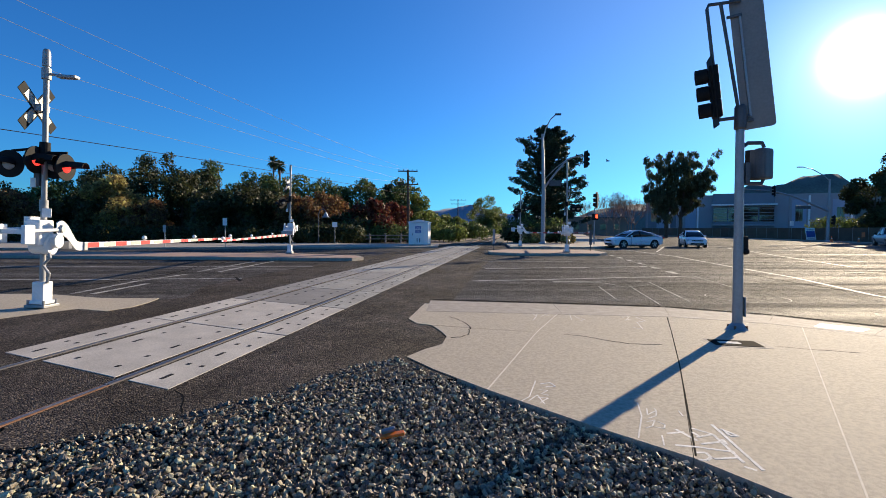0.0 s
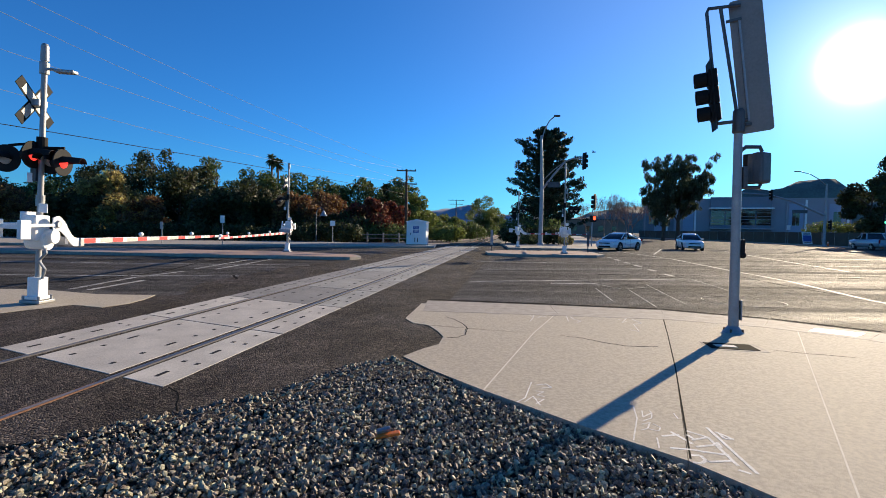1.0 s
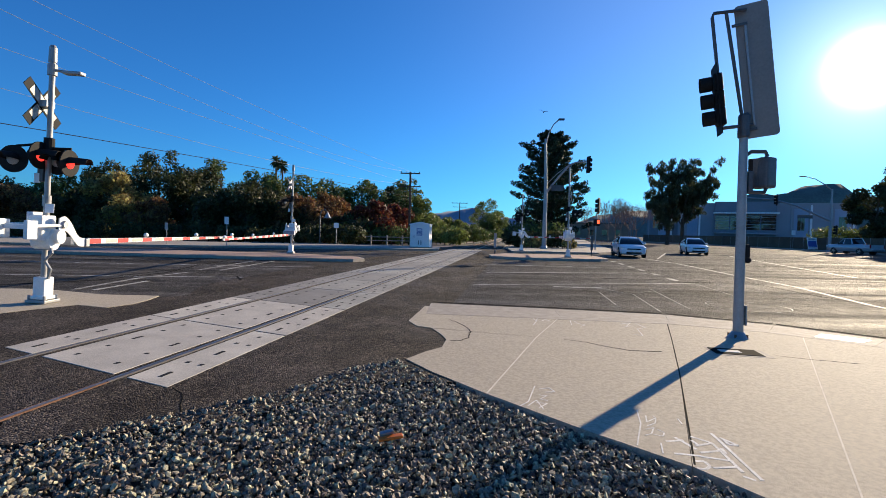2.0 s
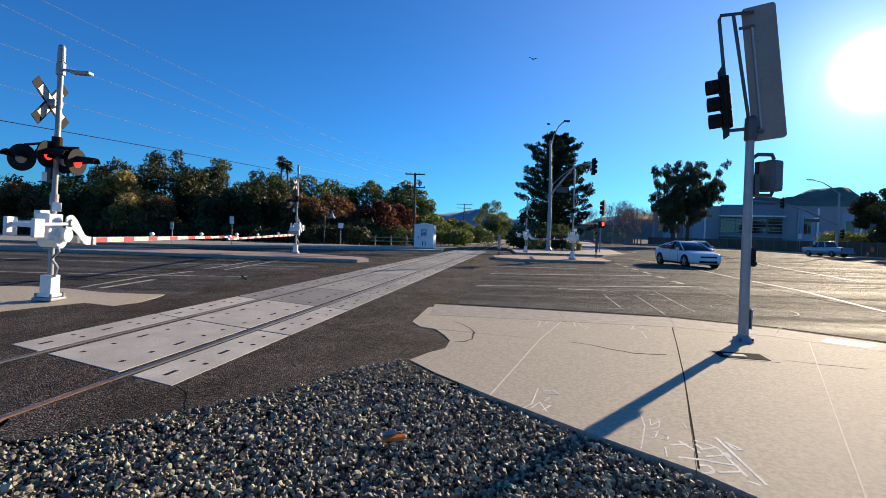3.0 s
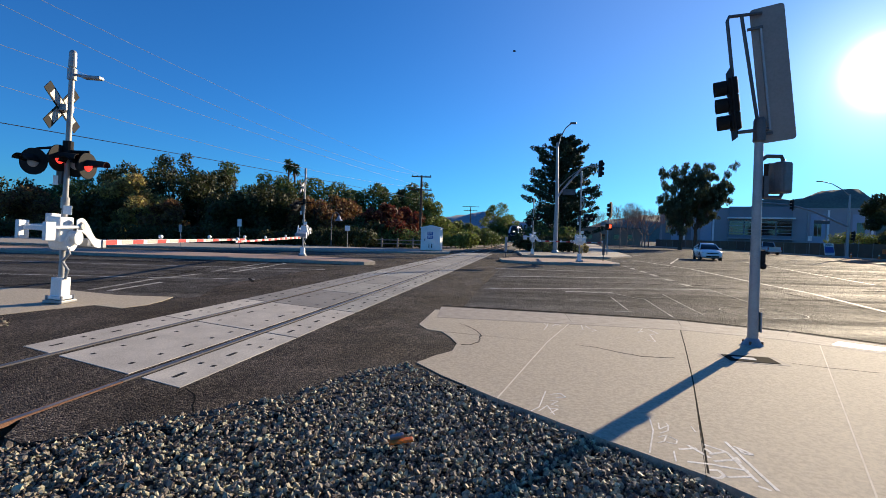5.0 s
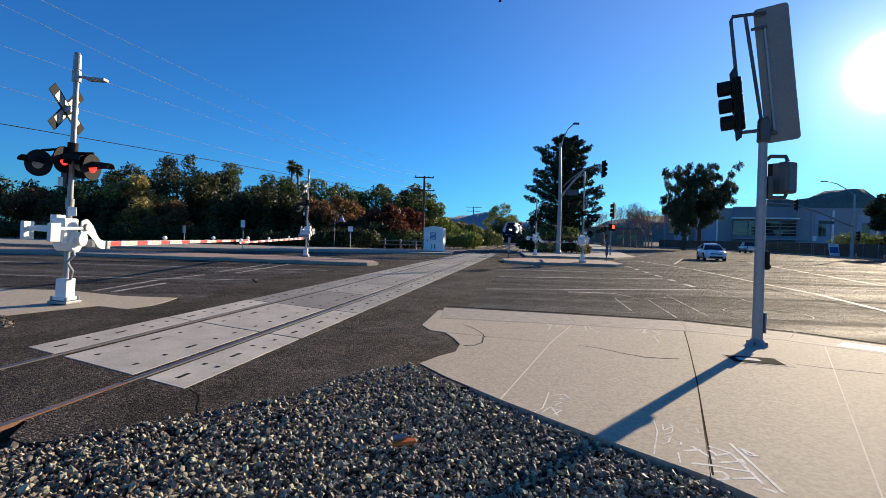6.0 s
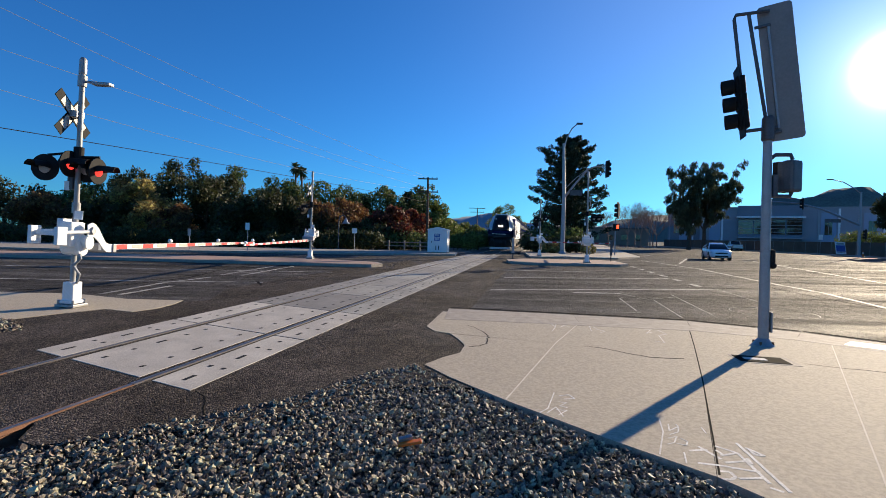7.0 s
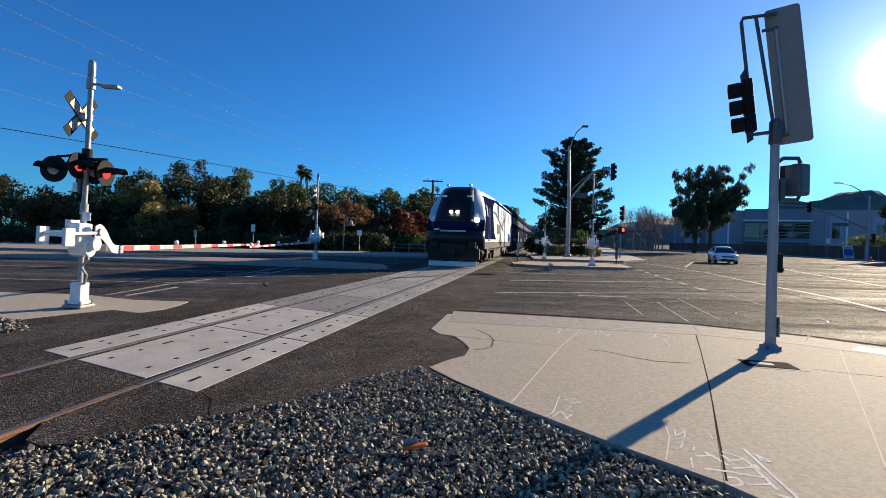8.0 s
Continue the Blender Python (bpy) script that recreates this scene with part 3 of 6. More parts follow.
def conifer(x, y, h, spread, label, seed):
    """Whorls of long upswept boughs, each with needle tufts, and gaps between them."""
    rng = np.random.default_rng(seed)
    base = thing("conifer", label, "tree", pose(x, y, -0.1))
    part("trunk", tube(B(), [(0, 0, 0), (0.1, 0, h * 0.5), (0.2, 0, h * 0.97)], [0.34, 0.22, 0.04], 10), BARK, base)
    bm, blobs = B(), []
    for k in range(96):
        f = (k + rng.random()) / 96
        z = h * (0.12 + 0.84 * f)
        L = spread * (0.95 - 0.42 * f ** 2.0) * (0.5 + 0.58 * rng.random() ** 1.3)
        if f > 0.86:
            L *= 0.75
        a = k * 2.4 + rng.normal() * 0.3
        tip = (L * math.cos(a), L * math.sin(a), z + 0.20 * L)
        tube(bm, [(0, 0, z - 0.1), (tip[0] * 0.6, tip[1] * 0.6, z + 0.02 * L), tip], [0.05, 0.035, 0.012], 4)
        for q in (0.1, 0.22, 0.35, 0.48, 0.6, 0.7, 0.8, 0.88, 0.95, 1.03):
            blobs.append((tip[0] * q + rng.normal() * 0.1, tip[1] * q + rng.normal() * 0.1, z + 0.22 * L * q * q + 0.05, 0.22 + 0.28 * rng.random()))
    part("branchwork", bm, BARK, base, kind="stuff")
    cr = new("crown", crown_mesh("crown", LEAF_PINE, blobs, 80000, 0.115, rng))
    cr.parent = base


conifer(12.9, 60.0, 14.2, 5.2, "tall dark conifer with ragged upswept branches", 7)


def eucalyptus(x, y, h, tips, seed):
    """Bare leaning limbs, each carrying hanging tufts towards its tip, with gaps between."""
    rng = np.random.default_rng(seed)
    base = thing("eucalyptus", "tall ragged eucalyptus with hanging grey-green foliage", "tree", pose(x, y, -0.1))
    part("trunk", tube(B(), [(0, 0, 0), (0.1, 0, h * 0.18), (0.0, 0, h * 0.32)], [0.42, 0.34, 0.26], 8), BARK, base)
    blobs = []
    for k, (tx, tz) in enumerate(tips):
        tz *= 1.09
        ty = 2.2 * math.sin(2.4 * k + seed)
        mid = (0.35 * tx, 0.4 * ty, 0.45 * tz)
        part("limb", tube(B(), [(0.0, 0, h * 0.24), mid, (0.93 * tx, ty, 0.93 * tz)], [0.2, 0.13, 0.03], 6), BARK, base)
        for q in range(16):
            u = 0.05 + 0.9 * rng.random() ** 0.75
            c = [mid[a] + ((tx, ty, tz)[a] - mid[a]) * u + rng.normal() * (0.95, 0.9, 0.7)[a] for a in range(3)]
            for w in range(3):
                blobs.append((c[0] + rng.normal() * 0.25, c[1] + rng.normal() * 0.3, c[2] - 0.38 * w, 0.6 - 0.1 * w))
    cr = new("crown", crown_mesh("crown", LEAF_EUC, blobs, 3600 * len(tips), 0.19, rng, droop=0.8, flat=0.4))
    cr.parent = base


LEAF_EUC = leafmat("eucalyptus_leaves", (0.045, 0.055, 0.026), (0.09, 0.10, 0.05), 0.3)
eucalyptus(42.0, 92, 16, [(-3.3, 11.4), (-1.6, 14.4), (0.6, 15.3), (-2.8, 8.4), (0.2, 8.6), (2.0, 13.0), (-0.8, 11.6)], 61)
eucalyptus(45.2, 93, 16, [(0.2, 14.8), (2.4, 15.5), (4.7, 14.7), (5.6, 12.6), (2.0, 9.8), (3.2, 12.4), (-0.6, 9.4), (0.8, 12.0)], 62)
for i, (x, y, h, r) in enumerate([(61.0, 69, 10.2, 4.6), (68.5, 73, 14.6, 5.6), (76, 74, 13.4, 6.0)]):
    tree("tree", x, y, h, r, LEAF_DARK, "dense shaded evergreen behind the fence", 70 + i, low=0.04, leaves=15000, size=0.2)


# ---- hills ----
def hills(name, y, x0, x1, crest, material, label, seed):
    rng = np.random.default_rng(seed)
    n, V, F = 60, [], []
    ph = rng.random(6) * 6.28
    for i in range(n + 1):
        u = i / n
        x = x0 + (x1 - x0) * u
        h = np.interp(u, [c[0] for c in crest], [c[1] for c in crest]) * (1 + 0.03 * math.sin(u * 40 + ph[0]) + 0.02 * math.sin(u * 95 + ph[1]))
        for j, (dy, f) in enumerate(((0, 0), (60, 0.35), (130, 0.7), (200, 0.93), (260, 1.0), (420, 0.6))):
            V.append((x + 12 * math.sin(j * 2 + u * 30), y + dy + 25 * math.sin(u * 22 + j), -2 + h * f * (1 + 0.05 * math.sin(u * 70 + j * 2))))
    for i in range(n):
        for j in range(5):
            a = i * 6 + j
            F.append((a, a + 6, a + 7, a + 1))
    me = bpy.data.meshes.new(name)
    me.from_pydata(V, [], F)
    me.materials.append(material)
    for p in me.polygons:
        p.use_smooth = True
    return tagged(new(name, me), label, "hill", kind="structure")


HILL = mat("dry_hillside", (0.15, 0.14, 0.125), 0.95, vary=0.4, scale=0.02, fine=0.3, bump=0, tint=(0.12, 0.13, 0.10))
# the blue air haze of distance is painted into this colour
HILL_FAR = mat("haze_painted_hillside", (0.22, 0.27, 0.32), 0.95, vary=0.2, scale=0.01, fine=0.1, bump=0)
hills("hillside", 800, 265, 1035, [(0, 25), (0.12, 52), (0.25, 60), (0.36, 78), (0.45, 72), (0.56, 105), (0.66, 118), (0.8, 100), (1, 95)], HILL, "dry brown hills behind the building", 3)
hills("far_hills", 2400, -700, 900, [(0, 60), (0.3, 80), (0.42, 105), (0.5, 130), (0.56, 125), (0.62, 90), (0.8, 80), (1, 60)], HILL_FAR, "distant hills coloured blue for haze", 5)


# ---- crossing gates ----
LENS_RED = mat("red_lamp_lens", (0.5, 0.01, 0.01), 0.3, vary=0.1, bump=0, emit=(1.0, 0.05, 0.04), emit_power=0.9)
LENS_GREY = mat("unlit_lens", (0.42, 0.41, 0.40), 0.3, vary=0.2, bump=0)
SIGN_BACK = mat("sign_back", (0.42, 0.40, 0.37), 0.6, 0.2, vary=0.15, scale=5)


def aim(x, y, z, az):
    """A pose whose +Y points along the heading az (degrees from +X)."""
    return pose(x, y, z, 0, 0, az - 90)


def disc(bm, m, r0, r1, y0, y1, seg=24):
    """A drum along +Y of m."""
    geo = bmesh.ops.create_cone(bm, cap_ends=True, segments=seg, radius1=r0, radius2=r1, depth=y1 - y0, matrix=m @ Matrix.Translation((0, (y0 + y1) / 2, 0)) @ Matrix.Rotation(-math.pi / 2, 4, "X"))
    return geo


def flasher(parent, x, y, z, az, lit=True):
    m = aim(x, y, z, az)
    bm = B()
    disc(bm, m, 0.24, 0.24, -0.012, 0.012, 32)
    disc(bm, m, 0.10, 0.13, -0.16, 0.0)
    fl = part("flasher", bm, BLACK, parent, "black round flashing light target")
    bm = B()
    secs = []
    for yy, r in ((0.0, 0.115), (0.15, 0.112), (0.36, 0.10)):
        drop = 0.06 if yy < 0.1 else 0.0
        secs.append([m @ Vector((r * math.cos(a), yy, r * math.sin(a))) for a in [math.pi * (-drop + (1 + 2 * drop) * k / 14) for k in range(15)]])
    loft(bm, secs, close=False, caps=False)
    bmesh.ops.solidify(bm, geom=bm.faces[:], thickness=0.006)
    part("visor", bm, BLACK, fl)
    bm = B()
    bmesh.ops.create_uvsphere(bm, u_segments=18, v_segments=8, radius=0.105, matrix=m @ Matrix.Translation((0, 0.012, 0)) @ Matrix.Diagonal((1, 0.35, 1, 1)))
    part("lens", bm, LENS_RED if lit else LENS_GREY, fl, "glowing red lens" if lit else "unlit grey lens", smooth=True)


def crossing_gate(x, y, z, arm_az, arm_len, arm_rise, lean, lights, mast_h=4.63, label="", buck_az=181, lamp_az=-5, detail=True, arm_z=1.10):
    g = thing("crossing_gate", label, "crossing gate", pose(x, y, z, 0, lean, 0), "railway crossing gates")
    m = aim(0, 0, 0, arm_az)
    bm = tube(B(), [(0, 0, 0.06), (0, 0, 1.2), (0, 0, mast_h - 0.28)], 0.046, 18)
    tube(bm, [(0, 0, 1.75), (0, 0, 1.95)], 0.068, 18)
    part("mast", bm, ALU, g, smooth=False)
    bm = tube(B(), [(0, 0, mast_h - 0.3), (0, 0, mast_h - 0.26), (0, 0, mast_h - 0.04), (0, 0, mast_h)], [0.065, 0.065, 0.06, 0.04], 18)
    part("mast_cap", bm, ALU, g)
    bm = box(B(), 0, 0, 0.035, 0.36, 0.36, 0.05, 0.008)
    for a in (-1, 1):
        for b in (-1, 1):
            tube(bm, [(a * 0.14, b * 0.14, 0.02), (a * 0.14, b * 0.14, 0.14)], 0.022, 8)
    part("base_plate", bm, ALU, g)
    part("junction_box", box(box(B(), 0, 0, 0.29, 0.21, 0.22, 0.36, 0.02), 0, 0, 0.1, 0.28, 0.28, 0.06, 0.015), WHITE, g)
    bm = tube(B(), [(0.12, -0.05, 0.45), (0.16, -0.05, 0.62), (0.08, -0.09, 0.78), (0.19, -0.07, 0.92), (0.13, -0.05, 1.1)], 0.025, 8)
    part("conduit", bm, GALV, g)
    # mechanism
    ms = m @ Matrix.Diagonal((0.9, 0.78, 1, 1))
    bm = box(B(), -0.02, -0.08, 1.36, 0.30, 0.40, 0.46, 0.03, ms)
    mech = part("mechanism_case", bm, WHITE, g, "white gate mechanism case")
    bm = box(B(), -0.18, -0.08, 1.42, 0.03, 0.40, 0.44, 0.012, ms)
    part("cover", bm, WHITE, mech)
    bm = B()
    disc(bm, ms @ pose(0, 0, 1.13, 0, 0, 90), 0.16, 0.16, -0.2, 0.2)
    disc(bm, ms @ pose(0, 0.05, 1.22, 0, 0, 90), 0.13, 0.13, -0.3, 0.3)
    part("motor_housing", bm, WHITE, mech)
    # arm: curved bracket, shaft and counterweight
    for side in (-1, 1):
        bm = B()
        cv = [(0.0, 1.42, 0.13), (0.16, 1.46, 0.13), (0.34, 1.36, 0.12), (0.48, 1.22, 0.10), (0.62, 1.12, 0.085), (0.86, 1.10, 0.075)]
        secs = []
        fine = []
        for i in range(len(cv) - 1):
            p0, p1, p2, p3 = (Vector(cv[max(0, min(len(cv) - 1, i + k))]) for k in (-1, 0, 1, 2))
            for u in (0.0, 0.25, 0.5, 0.75):
                fine.append(0.5 * (2 * p1 + (p2 - p0) * u + (2 * p0 - 5 * p1 + 4 * p2 - p3) * u * u + (3 * p1 - p0 - 3 * p2 + p3) * u ** 3))
        for yy, zz, hw in fine + [Vector(cv[-1])]:
            secs.append([ms @ Vector((side * 0.27 + dx, yy, zz + dz)) for dx, dz in ((-0.012, -hw), (0.012, -hw), (0.012, hw), (-0.012, hw))])
        loft(bm, secs)
        part("arm_bracket", bm, WHITE, g)
        bm = B()
        disc(bm, ms @ pose(side * 0.29, 0.12, 1.44, 0, 0, -90 * side), 0.075, 0.06, 0.0, 0.04, 18)
        part("pivot_boss", bm, GALV, g)
    for side in (-1, 1):
        part("counterweight_arm", tube(B(), [ms @ Vector((side * 0.27, 0.05, 1.42)), ms @ Vector((side * 0.27, -0.85, 1.40))], 0.03, 8), WHITE, g)
    bm = box(B(), -0.27, -0.75, 1.34, 0.08, 0.26, 0.32, 0.012, ms)
    box(bm, 0.27, -0.75, 1.34, 0.08, 0.26, 0.32, 0.012, ms)
    box(bm, 0, -0.75, 1.38, 0.5, 0.06, 0.08, 0.01, ms)
    part("counterweight", bm, WHITE, g)
    bm = box(B(), 0, 0.86, 1.10, 0.62, 0.12, 0.16, 0.012, ms)
    part("clamp", bm, GALV, g)
    # striped arm
    arm_len += 0.18
    tilt = m @ Matrix.Translation((0, 0.62, arm_z)) @ Matrix.Rotation(math.atan2(arm_rise, arm_len), 4, "X")
    bm = B()
    secs = [[tilt @ Vector((dx * (1 - 0.45 * u), u * arm_len, dz * (1 - 0.5 * u))) for dx, dz in ((-0.03, -0.055), (0.03, -0.055), (0.03, 0.055), (-0.03, 0.055))] for u in (0, 0.3, 0.6, 1)]
    arm = part("gate_arm", loft(bm, secs), WHITE, g, "white arm with red reflective stripes")
    n = max(6, int(arm_len / 0.82))
    for k in range(n):
        u0, u1 = (k + 0.45) / n, (k + 0.86) / n
        bm = B()
        secs = [[tilt @ Vector((dx * (1 - 0.45 * u) * 1.08, u * arm_len, dz * (1 - 0.5 * u) * 0.96)) for dx, dz in ((-0.03, -0.055), (0.03, -0.055), (0.03, 0.055), (-0.03, 0.055))] for u in (u0, u1)]
        part("red_stripe", loft(bm, secs), RED, arm, "red reflective stripe")
    for u in (0.33, 0.66, 0.985):
        bm = B()
        mm = tilt @ Matrix.Translation((0, u * arm_len, 0.085 * (1 - 0.45 * u) + 0.035))
        bmesh.ops.create_uvsphere(bm, u_segments=12, v_segments=8, radius=0.07, matrix=mm @ Matrix.Diagonal((0.7, 1, 0.75, 1)))
        part("arm_lamp", bm, WHITE, arm, smooth=True)
    # lights on a cross-arm
    zl = 2.68
    ca = radians(lamp_az + 90)
    cx, cy = math.cos(ca), math.sin(ca)
    bm = tube(B(), [(-0.42, -0.2, zl + 0.1), (-0.2, -0.08, zl + 0.16), (0.12, 0.0, zl + 0.12), (0.36, 0.06, zl + 0.14)], 0.024, 8)
    tube(bm, [(0, 0, zl + 0.02), (0, 0, zl + 0.3)], 0.085, 14)
    part("light_arm", bm, BLACK, g)
    for lx, ly, lz, az, lit in lights:
        flasher(g, lx, ly, zl + lz, az, lit)
    bm = box(B(), -0.1, 0.02, 2.42, 0.1, 0.16, 0.46, 0.01)
    part("bell_box", bm, DARK, g)
    part("tag_plate", box(B(), -0.15, -0.06, 2.25, 0.09, 0.02, 0.17, 0.004), WHITE, g)
    part("tag_plate", box(B(), 0.12, -0.08, 1.72, 0.16, 0.012, 0.16, 0.003), WHITE, g)
    for k in range(n):
        u0, u1 = (k + 0.02) / n, (k + 0.43) / n
        secs = [[tilt @ Vector((dx * (1 - 0.45 * u) * 1.06, u * arm_len, dz * (1 - 0.5 * u) * 0.8)) for dx, dz in ((-0.03, -0.055), (0.03, -0.055), (0.03, 0.055), (-0.03, 0.055))] for u in (u0, u1)]
        part("grey_stripe", loft(B(), secs), SIGN_BACK, arm, "silver reflective stripe")
    # crossbuck
    bm_az = aim(0, 0, 3.58, buck_az)
    for k, ang in enumerate((42, -48)):
        bm = B()
        mm = bm_az @ Matrix.Translation((0, 0.14 + 0.014 * k, 0)) @ Matrix.Rotation(radians(ang), 4, "Y")
        box(bm, 0, 0, 0, 0.98, 0.012, 0.2, 0.0, mm)
        bl = part("crossbuck_blade", bm, BLACK, g, "crossbuck board with dark border")
        for s in (-1, 1):
            part("blade_face", box(B(), 0, s * 0.008, 0, 0.70, 0.006, 0.15, 0, mm), SIGN_BACK, bl, "pale grey weathered face")
    part("crossbuck_clamp", box(B(), 0, 0.08, 0, 0.2, 0.16, 0.12, 0.01, bm_az), GALV, g)
    if detail:
        bm = tube(B(), [(0, 0, 4.2), (0.3, -0.03, 4.17), (0.36, -0.03, 4.17)], 0.025, 8)
        la = part("lamp_arm", bm, ALU, g)
        part("lamp_head", box(B(), 0.42, -0.04, 4.15, 0.34, 0.14, 0.06, 0.02), ALU, la)
        part("lamp_collar", tube(B(), [(0, 0, 4.1), (0, 0, 4.3)], 0.075, 14), ALU, la)
    return g


crossing_gate(-7.30, 8.8, 0.02, 88.5, 6.6, 0.02, 2.7, [(-0.44, -0.22, -0.13, -84, False), (-0.05, -0.13, -0.03, 0, True), (0.10, 0.08, -0.1, -80, False), (0.34, 0.05, -0.12, 2, True)], label="silver crossing gate with lowered red striped arm and red flashers")
crossing_gate(-8.0, 25.3, 0.145, -84, 9.4, -0.04, 1.0, [(-0.5, 0.1, -0.1, 150, False), (-0.35, -0.1, 0.0, -30, False)], label="white crossing gate on the median with lowered striped arm", arm_z=0.98, detail=False, mast_h=4.6, buck_az=172)
crossing_gate(7.25, 28.5, 0.145, 82, 4.6, 0.0, -0.6, [(0.35, -0.1, -0.1, -70, False), (0.62, -0.05, -0.1, -70, False)], label="silver crossing gate on the island with its arm down", detail=False, mast_h=5.3, buck_az=-10)
crossing_gate(6.1, 38.6, 0.125, 2, 4.8, 0.0, 0, [(-0.35, -0.1, 0.2, -60, False), (0.4, -0.1, 0.3, -60, False), (-0.3, 0.1, -0.2, 120, False)], label="silver crossing gate at the far corner", detail=False, mast_h=4.5, buck_az=0)


# ---- signal pole at the corner ----
def traffic_head(parent, m, sec=0.25, lit=None, name="signal_head", plate=True, depth=0.16, hood=0.24):
    """Three sections; lenses look along +Y of m; m is at the middle."""
    w = sec * 1.02
    bm = B()
    for k in (-1, 0, 1):
        box(bm, 0, -0.06, k * sec, w, depth, sec * 0.985, 0.02, m)
    hd = part(name, bm, BLACK, parent, "black three-section signal housing")
    for k in (-1, 0, 1):
        bm = B()
        r = sec * 0.44
        secs = [[m @ Vector((r * math.cos(a), yy, k * sec + r * math.sin(a))) for a in [math.pi * (-0.32 + 1.64 * j / 14) for j in range(15)]] for yy in (0.02, hood / 2, hood)]
        loft(bm, secs, close=False, caps=False)
        bmesh.ops.solidify(bm, geom=bm.faces[:], thickness=0.005)
        part("visor", bm, BLACK, hd)
        bm = B()
        disc(bm, m @ Matrix.Translation((0, 0, k * sec)), r * 0.95, r * 0.8, 0.015, 0.035, 18)
        part("lens", bm, lit[1] if lit and lit[0] == k else GLASS, hd)
    if plate:
        bm = box(B(), 0, -0.035, 0, w + 0.24, 0.006, sec * 3 + 0.26, 0, m)
        part("backplate", bm, BLACK, hd)
    return hd


PX, PY = 4.45, 7.28
sp = thing("signal_pole", "grey steel corner signal pole with traffic and pedestrian heads", "traffic signal", pose(PX, PY, 0.012, 0, -1.0, 0))
part("pole", tube(B(), [(0, 0, 0.02), (0, 0, 0.5), (0, 0, 3.1)], [0.072, 0.069, 0.058], 24), GALV, sp, smooth=False)
bm = tube(B(), [(0, 0, 0.0), (0, 0, 0.04), (0, 0, 0.1)], [0.15, 0.12, 0.076], 20)
base_ob = part("base_flange", bm, GALV, sp)
for k in range(4):
    a = math.radians(45 + 90 * k)
    part("anchor_bolt", tube(B(), [(0.122 * math.cos(a), 0.122 * math.sin(a), -0.01), (0.122 * math.cos(a), 0.122 * math.sin(a), 0.06)], 0.018, 8), RUST, base_ob)
part("handhole_cover", box(B(), 0.085, -0.02, 0.34, 0.02, 0.08, 0.3, 0.006), GALV, sp)
UP = pose(-0.02, 0, 3.22, 0, -7.2, 0)
part("slip_fitter", tube(B(), [(0, 0, 2.98), (0, 0, 3.0), (0, 0, 3.3), (-0.01, 0, 3.34)], [0.07, 0.085, 0.08, 0.06], 18), DARK, sp)


def up(x, y, z):
    return UP @ Vector((x, y, z))


bm = tube(B(), [up(0, 0, 0), up(-0.09, 0, 1.62)], 0.024, 10)
tube(bm, [up(-0.30, 0, 0.66), up(-0.30, 0, 1.56), up(-0.27, 0, 1.62), up(0.2, 0, 1.62)], 0.024, 10)
tube(bm, [up(-0.34, 0, -0.02), up(-0.30, 0, -0.06), up(0.0, 0, -0.06), up(0.14, 0, -0.06)], 0.026, 10)
part("pipe_frame", bm, DARK, sp)
traffic_head(sp, UP @ Matrix.Translation((-0.39, 0, 0.35)) @ Matrix.Rotation(radians(69), 4, "Z") @ Matrix.Rotation(radians(-1), 4, "Y"), sec=0.25, depth=0.12, hood=0.17)
PANEL_GREY = mat("weathered_sign_back", (0.24, 0.215, 0.195), 0.55, 0.15, vary=0.12, scale=2.5, fine=30, bump=0.05)
bm = B()
outline = []
for cx, cy, a0 in ((0.165, 0.98, 0), (-0.165, 0.98, 90), (-0.165, -0.88, 180), (0.165, -0.88, 270)):
    outline += [(cx + 0.05 * math.cos(radians(a0 + 15 * k)), cy + 0.05 * math.sin(radians(a0 + 15 * k))) for k in range(7)]
prism(bm, outline, -0.012, 0.012)
bm.transform(UP @ Matrix.Translation((0.29, 0.02, 0.68)) @ Matrix.Rotation(radians(-22), 4, "Z") @ Matrix.Rotation(radians(90), 4, "X"))
pn = part("sign_panel", bm, PANEL_GREY, sp, "grey back of a tall sign panel")
SM = UP @ Matrix.Translation((0.29, 0.02, 0.68)) @ Matrix.Rotation(radians(-22), 4, "Z")
part("stiffener", box(B(), -0.10, -0.03, 0.0, 0.03, 0.03, 1.5, 0.004, SM), GALV, pn)
for zz in (-0.8, 0.75):
    part("panel_clamp", box(B(), -0.17, -0.035, zz, 0.2, 0.03, 0.04, 0.004, SM), DARK, pn)
# pedestrian head
PM = pose(0.36, 0.0, 2.47, 0, 0, 28)
ph = part("pedestrian_head", box(box(B(), 0.0, 0.0, 0, 0.25, 0.16, 0.46, 0.04, PM), 0.02, 0.1, 0, 0.27, 0.1, 0.44, 0.03, PM), DARK, sp, "dark grey pedestrian signal housing")
part("hood", box(B(), 0.03, 0.17, 0.0, 0.27, 0.1, 0.44, 0.01, PM), BLACK, ph)
for zz in (2.78, 2.18):
    bm = tube(B(), [(0.04, 0, zz - (0.06 if zz > 2.5 else 0.0)), (0.12, 0, zz), (0.33, 0, zz), (0.36, 0, zz + (-0.07 if zz > 2.5 else 0.08))], 0.028, 10)
    part("bracket_arm", bm, DARK, sp)
part("terminal_box", box(B(), 0.10, 0, 2.33, 0.07, 0.1, 0.32, 0.015), DARK, sp)
bt = part("push_button", box(B(), 0.09, 0.0, 1.3, 0.07, 0.1, 0.2, 0.02), BLACK, sp)
bm = B()
bmesh.ops.create_uvsphere(bm, u_segments=14, v_segments=10, radius=0.05, matrix=Matrix.Translation((0.1, -0.02, 1.17)))
part("button_dome", bm, BLACK, bt, smooth=True)

